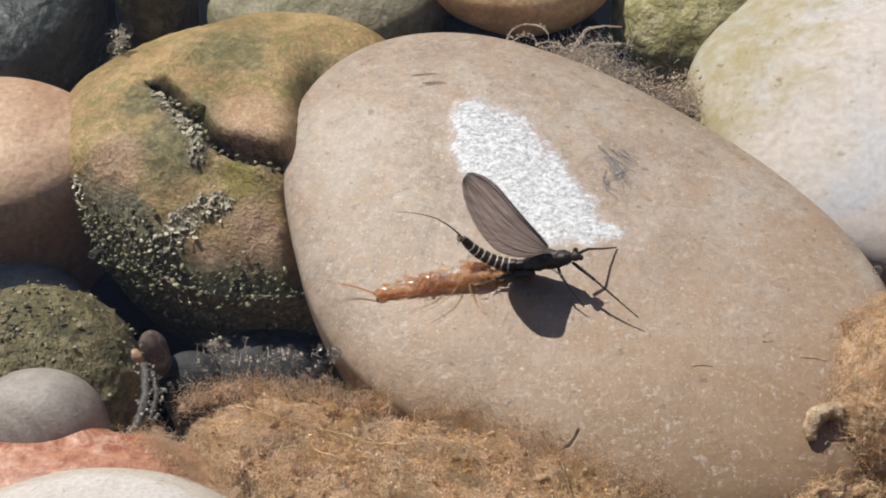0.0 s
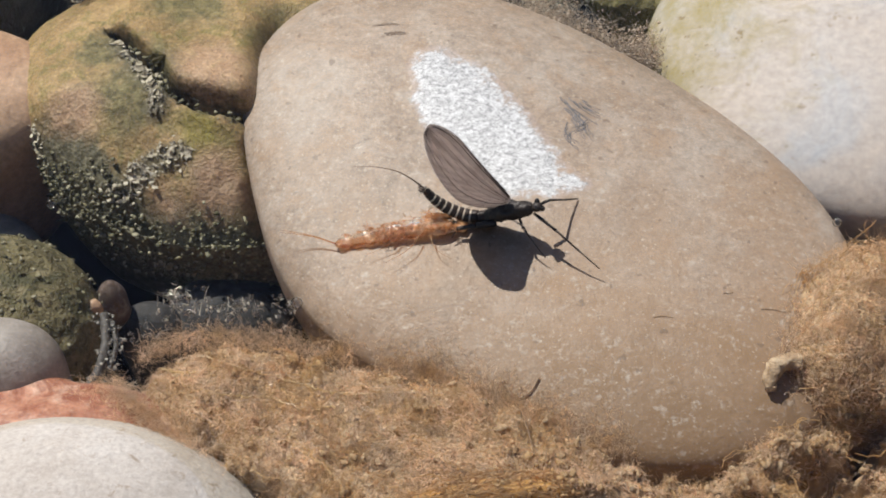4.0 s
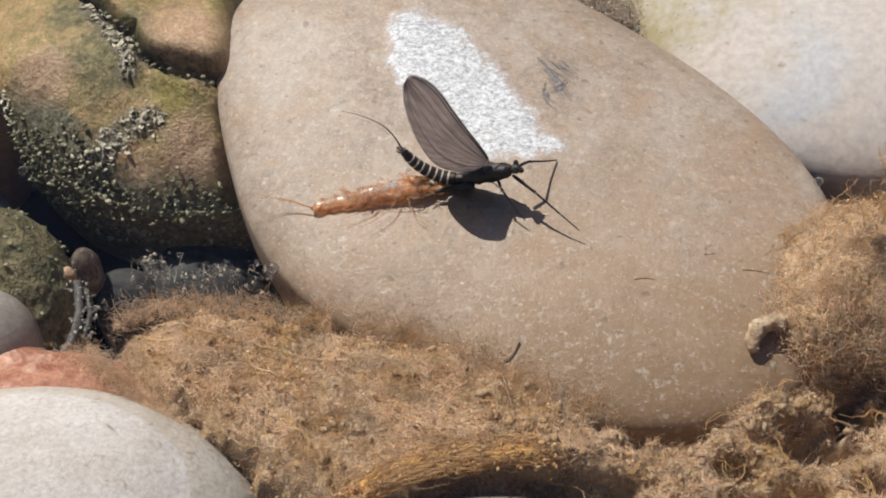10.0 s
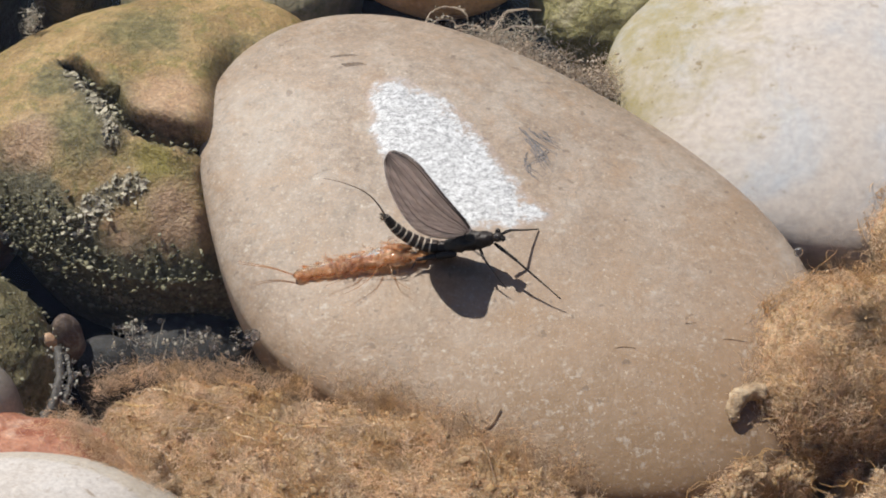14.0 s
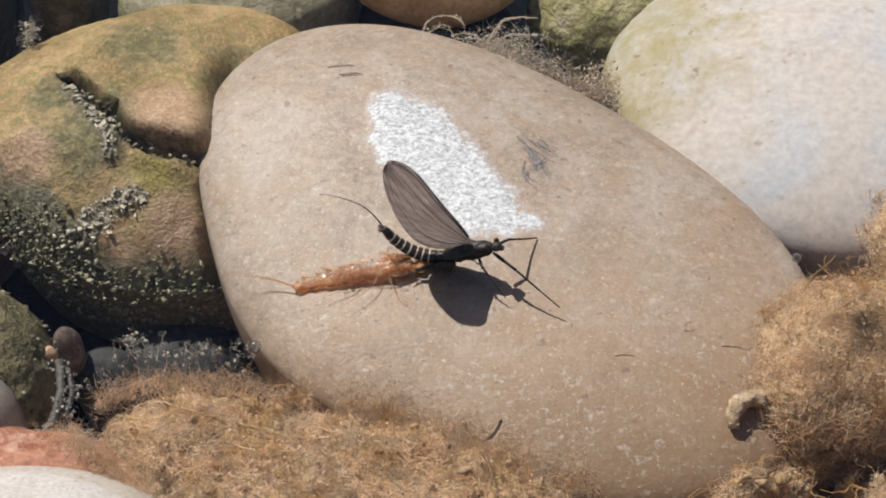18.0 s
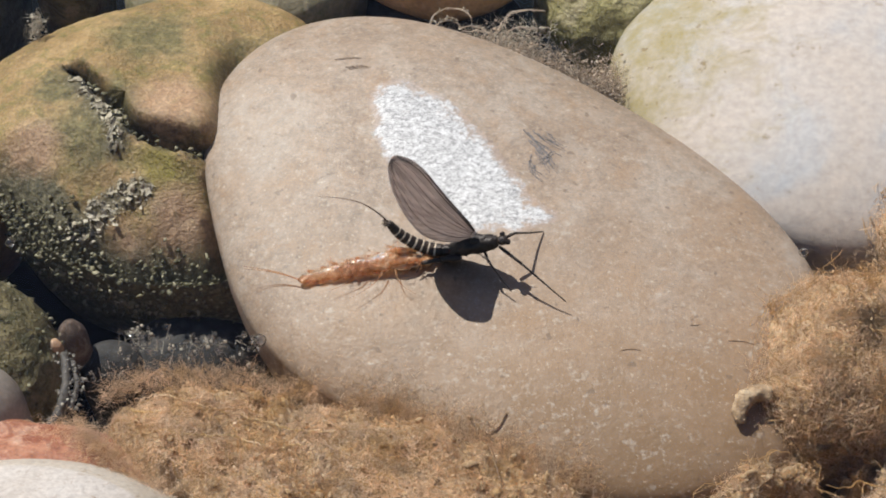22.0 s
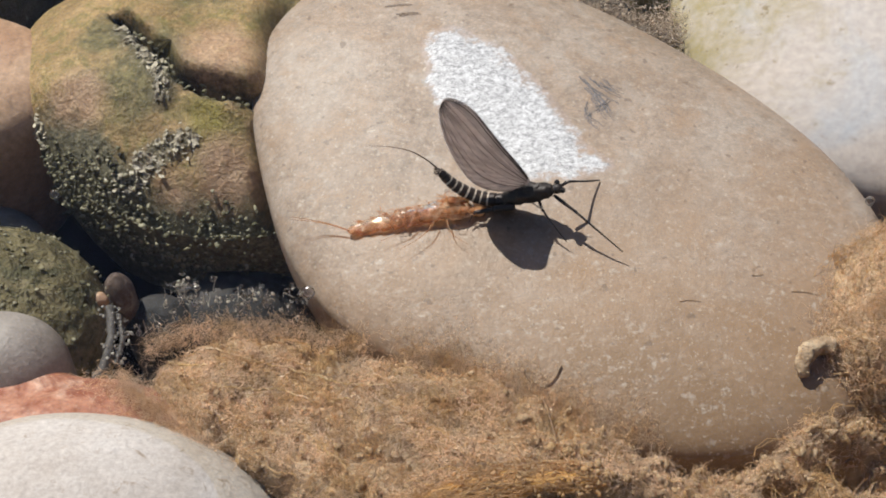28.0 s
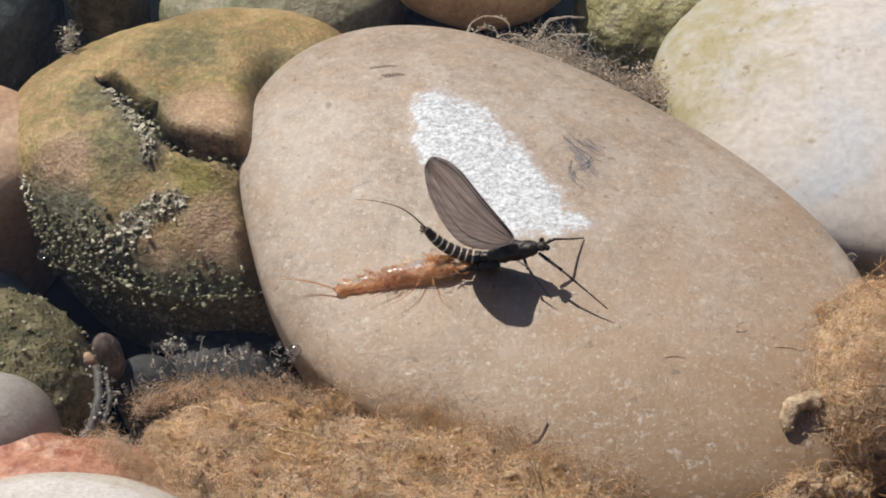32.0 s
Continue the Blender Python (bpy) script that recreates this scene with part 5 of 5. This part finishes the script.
def wing_sheet(name, parent, off, flare):
    """One forewing: a thin rippled membrane with raised veins, hinged at its root."""
    lead = curve([(3.3, 5.1), (2.12, 7.3), (0.55, 9.72), (-1.16, 12.53), (-2.51, 14.77), (-3.85, 16.13), (-5.2, 16.58), (-5.95, 16.35)], 40)
    trail = curve([(3.0, 4.4), (1.62, 3.2), (-0.14, 2.6), (-1.91, 2.75), (-3.32, 3.63), (-4.7, 5.89), (-5.7, 8.41), (-6.44, 11.36), (-6.68, 14.36), (-6.2, 16.1)], 40)
    root = np.array([3.1, 4.7])
    across = 25
    sheet = []
    for a, b in zip(trail, lead):
        for s in np.linspace(0, 1, across):
            q = a + (b - a) * s
            away = np.linalg.norm(q - root)
            ripple = 0.11 * math.sin(s * 2 * math.pi * 5.5) * min(1, away / 4)
            sheet.append(on_body(q[0], q[1], off + flare * away + ripple) - on_body(root[0], root[1], 0))
    sheet = np.array(sheet)
    hinge = on_body(root[0], root[1], 0)
    front, faces = sheet, grid_faces(40, across, False)
    wing = link_mesh(name, front, faces, WING, parent, "smoky grey translucent forewing", place=hinge)
    mod = wing.modifiers.new("thickness", "SOLIDIFY")
    mod.thickness = 0.03 * MM
    g = sheet.reshape(40, across, 3)
    for s in (0.02, 0.09, 0.2, 0.32, 0.45, 0.58, 0.7, 0.82, 0.93, 0.985):
        c = s * (across - 1)
        i, t = min(int(c), across - 2), c - int(min(int(c), across - 2))
        line = g[:, i] * (1 - t) + g[:, i + 1] * t
        thick = 0.065 if s > 0.9 else 0.034 if s in (0.2, 0.45, 0.7) else 0.02
        p, f = tube(line[1:39:2], np.linspace(thick * 1.2, thick * 0.45, 19), 5)
        link_mesh("vein", p, f, VEIN, wing)
    return wing


def mayfly():
    root = empty("mayfly", BASE, "dark mayfly with upright smoky wings standing on the water", "insect")
    mid = curve([on_body(0.3, 1.0), on_body(1.4, 1.75), on_body(2.7, 2.65), on_body(4.1, 3.4), on_body(5.3, 3.95), on_body(5.9, 4.2)], 22)
    fat = np.interp(np.linspace(0, 1, 22), [0, 0.15, 0.4, 0.62, 0.8, 0.92, 1], [0.72, 0.92, 1.1, 1.05, 0.82, 0.62, 0.45])
    p, f = tube(mid, fat, 24)
    p = np.array([v + np.array(noise.noise_vector(Vector(v * 1.2))) * 0.3 + np.array(noise.noise_vector(Vector(v * 3.2))) * 0.14 for v in p])
    thorax = link_mesh("thorax", p, f, BODY, root, "glossy black thorax")
    link_mesh("thorax_ridge", *ball(on_body(3.5, 3.9), (1.2, 0.65, 0.45), (1, SLANT, 0.5)), BODY, thorax)
    head = link_mesh("head", *ball(on_body(6.35, 4.45), (0.66, 0.68, 0.54), (1, SLANT, 0.3)), BODY, root)
    for off in (-0.52, 0.52):
        link_mesh("eye", *ball(on_body(6.25, 4.85, off), (0.33, 0.3, 0.4)), EYE, head, "small glossy eye")
        p, f = tube(curve([on_body(6.75, 4.75, off * 0.5), on_body(7.0, 5.0, off), on_body(7.3, 5.2, off * 1.3)], 8), np.linspace(0.07, 0.03, 8), 6)
        link_mesh("antenna", p, f, LEG, head)
    link_mesh("mouth", *ball(on_body(6.95, 4.3), (0.35, 0.4, 0.3)), BODY, head)

    hip = on_body(0.4, 1.05)
    spine = curve([on_body(0.4, 1.05), on_body(-1.57, 0.95), on_body(-3.17, 1.35), on_body(-4.76, 2.3), on_body(-5.98, 3.55), on_body(-6.93, 5.06)], 91) - hip
    girth = np.interp(np.linspace(0, 1, 91), [0, 0.3, 0.7, 0.92, 1], [0.8, 0.78, 0.66, 0.5, 0.3])
    p, f = tube(spine[:88], girth[:88] * 0.86, 14)
    abdomen = link_mesh("abdomen", p, f, SEGMENT, root, "upcurved dark abdomen", place=hip)
    for k in range(10):
        a, b = k * 9, k * 9 + 9
        bulge = 1 + 0.03 * np.sin(np.linspace(0, math.pi, b - a - 1))
        p, f = tube(spine[a : b - 1], girth[a : b - 1] * bulge, 16)
        link_mesh("segment", p, f, SEGMENT, abdomen)
        if 1 <= k <= 7:
            p, f = tube(spine[b - 2 : b + 1], girth[b - 2 : b + 1] * 1.03, 16)
            link_mesh("band", p, f, BAND, abdomen, "narrow cream band")
    tip = spine[88]
    for k, (dz, dx, off) in enumerate(((0.0, 0.0, 0.12), (-1.1, 1.9, -0.25))):
        line = curve([(0, 0, 0), (-1.1, 0.22, 2.1), (-2.5, 0.5, 3.6), (-4.9, 0.98, 4.5), (-7.2, 1.4, 4.75)], 26) if k == 0 else curve([(0, 0, 0), (-0.35, -0.2, 0.5), (-0.5, -0.4, 1.0)], 8)
        p, f = tube(line, np.linspace(0.11, 0.025, len(line)), 6)
        ob = link_mesh("tail_filament", p, f, TAILMAT, abdomen, "long curved tail filament" if k == 0 else "short stub of a tail", place=tip + np.array([0, off, 0]))
        if k == 0:
            tail = ob
    rng = np.random.default_rng(17)
    way = np.stack([rng.normal(-0.5, 0.3, 40), rng.normal(0, 0.4, 40), rng.normal(0.2, 0.4, 40)], -1)
    p, f = strands(tip + rng.normal(size=(40, 3)) * 0.2 - np.array([0, 0, 0.25]), way, rng.uniform(0.5, 1.1, 40), rng.uniform(0.02, 0.04, 40), 1.0, 4, 3, 18)
    tagged(link_mesh("tail_tuft", p, f, BAND, abdomen, "pale shreds at the abdomen's tip"), kind="stuff")
    for off in (-0.2, 0.2):
        p, f = tube([tip + (0, off, 0), tip + (-0.35, off * 2, -0.15), tip + (-0.6, off * 1.4, 0.1)], 0.1, 6)
        link_mesh("clasper", p, f, SEGMENT, abdomen)

    b = BASE
    leg_parts("foreleg", np.array([(6.0, -2.1, 3.5), (8.55, -4.2, 2.9), (11.4, -6.2, 1.4), (13.66, -7.62, 0.05)]) - b, (0.2, 0.14, 0.09), root, "long front leg reaching to the water")
    leg_parts("foreleg", np.array([(6.3, -1.3, 3.9), (7.9, -0.3, 3.8), (9.7, 1.5, 1.7), (11.38, 3.06, 0.05)]) - b, (0.18, 0.15, 0.11), root, "long front leg reaching to the water")
    leg_parts("midleg", np.array([(4.3, -2.0, 2.6), (4.75, -3.6, 2.5), (6.6, -5.4, 0.8), (7.4, -6.1, 0.05)]) - b, (0.17, 0.1, 0.06), root)
    leg_parts("midleg", np.array([(4.0, -0.8, 2.6), (3.4, 0.6, 2.7), (2.2, 1.4, 1.2), (1.4, 1.8, 0.3)]) - b, (0.17, 0.1, 0.06), root)
    leg_parts("hindleg", np.array([(1.6, -1.9, 1.5), (-0.8, -2.0, 1.1), (-3.1, -2.2, 0.7), (-3.7, -3.1, 0.05)]) - b, (0.42, 0.3, 0.09), root)
    leg_parts("hindleg", np.array([(1.2, -0.4, 1.4), (0.2, 0.6, 1.9), (-1.0, 1.2, 1.0), (-1.8, 1.6, 0.05)]) - b, (0.15, 0.08, 0.05), root)
    wings = [wing_sheet("forewing", root, -0.09, 0.004), wing_sheet("forewing", root, 0.09, 0.006)]
    return abdomen, tail, wings


def shed_skin():
    """The split amber shell of the nymph, with its empty legs and tails."""
    body = curve([(-17.75, -4.0, -0.25), (-13.55, -2.9, -0.1), (-9.34, -1.95, 0.0), (-5.82, -1.25, 0.15), (-3.0, -1.3, 0.1)], 60)
    at = body[30]
    girth = np.interp(np.linspace(0, 1, 60), [0, 0.03, 0.08, 0.25, 0.5, 0.75, 0.92, 1], [0.2, 0.5, 0.68, 0.95, 1.15, 1.3, 1.1, 0.6])
    rng = np.random.default_rng(8)
    p, f = tube(body - at, girth * (1 + 0.07 * np.sin(np.linspace(0, 62, 60)) * np.linspace(1, 0.2, 60)), 20)
    p = np.array([v + np.array(noise.noise_vector(Vector(v * 1.3))) * (0.26 + 0.2 * max(0.0, min(1.0, v[0] / 5))) for v in p])
    p[:, 2] = np.maximum(p[:, 2] * 0.65, -0.7)
    skin = tagged(link_mesh("shed_skin", p, f, SKIN, place=at), "empty amber nymph skin lying on the wet pebble", "insect skin")
    for side in (-1, 1):
        q, g = ball(body[46] - at + np.array([0.2, side * 0.75, 0.75]), (1.7, 0.55, 0.35), (-1, side * 0.1 - 0.1, 0.05), 14, 9)
        link_mesh("wing_pad", q, g, SKIN, skin, "crumpled wing pad")
    q, g = ball(body[58] - at + np.array([0.6, 0.1, 0.0]), (0.9, 0.95, 0.6), (1, 0.1, 0), 14, 9)
    q = np.array([v + np.array(noise.noise_vector(Vector(v * 2.0))) * 0.2 for v in q])
    link_mesh("head_shell", q, g, SKIN_HEAD, skin, "brown split head shell")
    legs = [
        [(-6.2, -2.9, 0.4), (-5.9, -4.2, 0.3), (-5.2, -5.2, 0.1), (-3.7, -6.3, 0.05)],
        [(-7.6, -3.0, 0.4), (-8.3, -4.4, 0.3), (-9.7, -5.7, 0.1), (-11.5, -6.9, 0.05)],
        [(-10.0, -3.2, 0.4), (-11.0, -4.2, 0.3), (-12.4, -5.0, 0.1), (-13.8, -5.7, 0.05)],
        [(-6.8, -0.4, 0.5), (-6.6, 0.6, 0.6), (-6.1, 1.3, 0.4), (-5.2, 1.0, 0.1)],
    ]
    for line in legs:
        q, g = tube(curve(np.array(line) - at, 16), np.interp(np.linspace(0, 1, 16), [0, 0.3, 0.6, 1], [0.09, 0.06, 0.03, 0.018]), 7)
        link_mesh("leg_shell", q, g, SKIN_HAIR, skin)
    for bend in (-0.15, 0.1):
        line = curve([(-17.6, -4.1, 0.1), (-20.0, -3.1 + bend * 0.5, 0.1), (-22.2, -2.5 + bend * 0.9, 0.06), (-24.4, -2.1 + bend * 1.6, 0.04)], 16) - at
        q, g = tube(line, np.linspace(0.075, 0.025, 16), 6)
        link_mesh("tail_shell", q, g, SKIN_HAIR, skin)
    for k in range(7):
        c = body[7 + 5 * k] - at
        for side in (-1, 1):
            q, g = ball(c + np.array([-0.3, side * (girth[7 + 5 * k] * 0.95 + 0.15), -0.1]), (0.8, 0.22, 0.05), (-1.0, side * 0.45, -0.1), 10, 7)
            link_mesh("gill", q, g, GILL, skin, "thin amber gill plate")
    n = 260
    i = rng.integers(4, 56, n)
    side = rng.choice([-1, 1], n)
    roots = body[i] - at + np.stack([0 * side, side * girth[i] * 0.8, rng.uniform(-0.3, 0.5, n)], -1)
    ways = np.stack([rng.normal(-1.0, 0.4, n), side * rng.uniform(0.0, 0.5, n), rng.normal(0.0, 0.3, n)], -1)
    q, g = strands(roots, ways, rng.uniform(0.4, 1.1, n), rng.uniform(0.015, 0.03, n), 0.8, 4, 3, 9)
    tagged(link_mesh("gill_fringe", q, g, SKIN_HAIR, skin, "fine amber gill threads"), kind="stuff")
    n = 420
    i = rng.integers(20, 58, n)
    roots = body[i] - at + rng.normal(size=(n, 3)) * np.array([0.5, 0.8, 0.25]) * (girth[i] / 1.1)[:, None]
    roots[:, 2] = np.maximum(roots[:, 2], 0.0)
    q, g = strands(roots, rng.normal(size=(n, 3)) * np.array([1, 1, 0.25]), rng.uniform(0.5, 1.8, n), rng.uniform(0.012, 0.03, n), 3.0, 5, 3, 14)
    tagged(link_mesh("skin_fuzz", q, g, HAZE, skin, "pale frayed threads"), kind="stuff")
    creases = np.array([body[k] - at + (rng.normal() * 0.4, rng.normal() * 0.6, 0.42 + girth[k] * 0.28) for k in rng.integers(16, 56, 170)])
    q, g = strands(creases, rng.normal(size=(170, 3)) * (1, 0.7, 0.15), rng.uniform(0.5, 1.5, 170), rng.uniform(0.03, 0.08, 170), 1.6, 6, 6, 10)
    tagged(link_mesh("creased_cuticle", q, g, FOLD, skin, "shiny crumpled folds"), kind="stuff")
    settle(skin)


def settle(skin):
    """Lets the shell sink to the wet stone beneath, seen along the same line."""
    x = np.linspace(-18, -2, 17)
    y = np.interp(x, [-17.75, -9.34, -3.0], [-4.0, -1.95, -1.3])
    drop = np.minimum(0, np.maximum(main_top(x, y + 0.8)[0] + 0.5, -1.5))
    for ob in [skin, *skin.children]:
        for v in ob.data.vertices:
            d = float(np.interp((v.co.x + skin.location.x) / MM, x, drop)) * MM
            v.co.z += d
            v.co.y -= 0.83 * d


def motions():
    lean = [(0, 1.5), (3, 3), (5.5, 3), (6, 0.5), (6.5, 3), (7, -0.8), (7.5, 1.2), (8, 0.4), (9, -2), (9.5, -4.5), (10, -5), (10.5, -2.2), (11, -2.5), (11.5, -0.4), (12, -2.5), (12.5, 1.2), (13, -2), (13.5, -2.8), (14, 0.8), (14.5, -2), (15.5, -1.6), (17.5, 0.4), (18.5, -0.8), (19.5, 0.8), (21, 1.2), (24, 0.4), (25, -0.8), (28, -0.8), (30, -1.2), (32, -1)]
    for wing in WINGS:
        at = wing.location.copy()
        turn = Matrix.Rotation(math.atan(SLANT), 4, "Z")
        walk(wing, [(t, Matrix.Translation(at) @ turn @ pose(0, 0, 0, a) @ turn.inverted()) for t, a in lean])
    at = ABDOMEN.location.copy()
    walk(ABDOMEN, [(t, Matrix.Translation(at) @ pose(0, 0, 0, 0, a)) for t, a in [(0, -2), (3, -2.5), (6, -1.5), (9, -0.5), (14, 1.5), (18, 0), (21, -2), (24, -1), (28, -1.5), (31, 0), (32, -0.5)]])
    at = TAIL.location.copy()
    walk(TAIL, [(t, Matrix.Translation(at) @ pose(0, 0, 0, 0, a)) for t, a in [(0, -11), (1, -13), (3, -17), (6, -14), (8, -5), (9, 2), (11, 3), (13, 0), (14, 0), (17, -2), (19, -4), (21, -9), (23, -14), (26, -15), (28, -14), (30, -8), (31, -4), (32, -9)]])


bed()
stones()
weed_mat()
weed_clump((48.8, -10.5, -6.8), oval(14.5, 11.0, 25), 5.8, 7500, 31, "bulging clump of golden-brown filamentous algae", 170, 40)
weed_clump((64.0, 8.5, -7.5), oval(11.0, 11.5), 6.3, 4000, 37, "golden-brown haze of algae beside the whitish stone", 60, 30)
weed_clump((43.6, -16.6, -8.0), oval(10.5, 6.0), 6.4, 4000, 33, "ragged clump of brown filamentous algae", 40, 240)
fluff("weed_tuft", [(4.0, 43.5, -9), (9.4, 40.0, -8), (14.6, 37.0, -8), (19.5, 34.5, -9), (22.5, 39.0, -10)], (2.0, 2.0, 1.0), 3500, 61, "brown fluffy algae behind the pebble", DULL_WEED)
fluff("weed_tuft", [(-2.0, 48.0, -12), (3.0, 47.0, -12), (9.0, 47.5, -12), (12.0, 48.5, -11)], (1.8, 1.6, 0.8), 500, 63, "dark curled plant debris behind the pebble", GREY_WEED, 5.0)
fluff("weed_tuft", [(-56.5, 45.5, -8), (-55.5, 44.5, -5), (-55.2, 44.0, -3)], (0.5, 0.5, 0.5), 150, 65, "pale scrap of weed by the stone", GREY_WEED, 2.0)
curled_debris()
bubble_weed()
single_bubble((-21.9, -10.4, -3.2), 0.8, "round clear air bubble beside the pebble")
single_bubble((-53.6, 5.8, -4.5), 0.65, "round clear air bubble under the stone")
single_bubble((42.8, 2.0, -3.0), 0.6, "round clear air bubble between two stones")
build_twig()
streak("dark_streak", [[(9.6, 20.2), (11.7, 16.9), (14.4, 12.0)], [(10.5, 15.5), (10.6, 13.3), (12.4, 11.4)], [(10.2, 19.6), (12.5, 17.7), (15.2, 15.6)], [(11.0, 18.0), (12.6, 14.5), (13.6, 12.4)], [(11.4, 20.6), (13.0, 18.8), (14.8, 18.2)], [(13.4, 16.4), (12.0, 15.0), (10.8, 14.4)]], 0.075, SMEAR, "dried blue-grey weed threads on the pebble", 71)
streak("dark_streak", [[(-15.0, 33.8), (-12.5, 33.9), (-10.0, 33.6)], [(-13.4, 31.6), (-11.5, 31.8), (-9.8, 31.5)]], 0.08, FAINT, "faint dried brown threads on the pebble", 73, 6, 0.16)
for line in ([(32.6, -10.6), (34.2, -10.5), (35.7, -10.7)], [(19.9, -12.9), (21.0, -12.7), (22.2, -12.8)], [(28.3, -8.9), (28.9, -8.9), (29.5, -8.7)]):
    fibre(line)
sprig()
gold_bundle()
curled_leaf()
ABDOMEN, TAIL, WINGS = mayfly()
shed_skin()
motions()
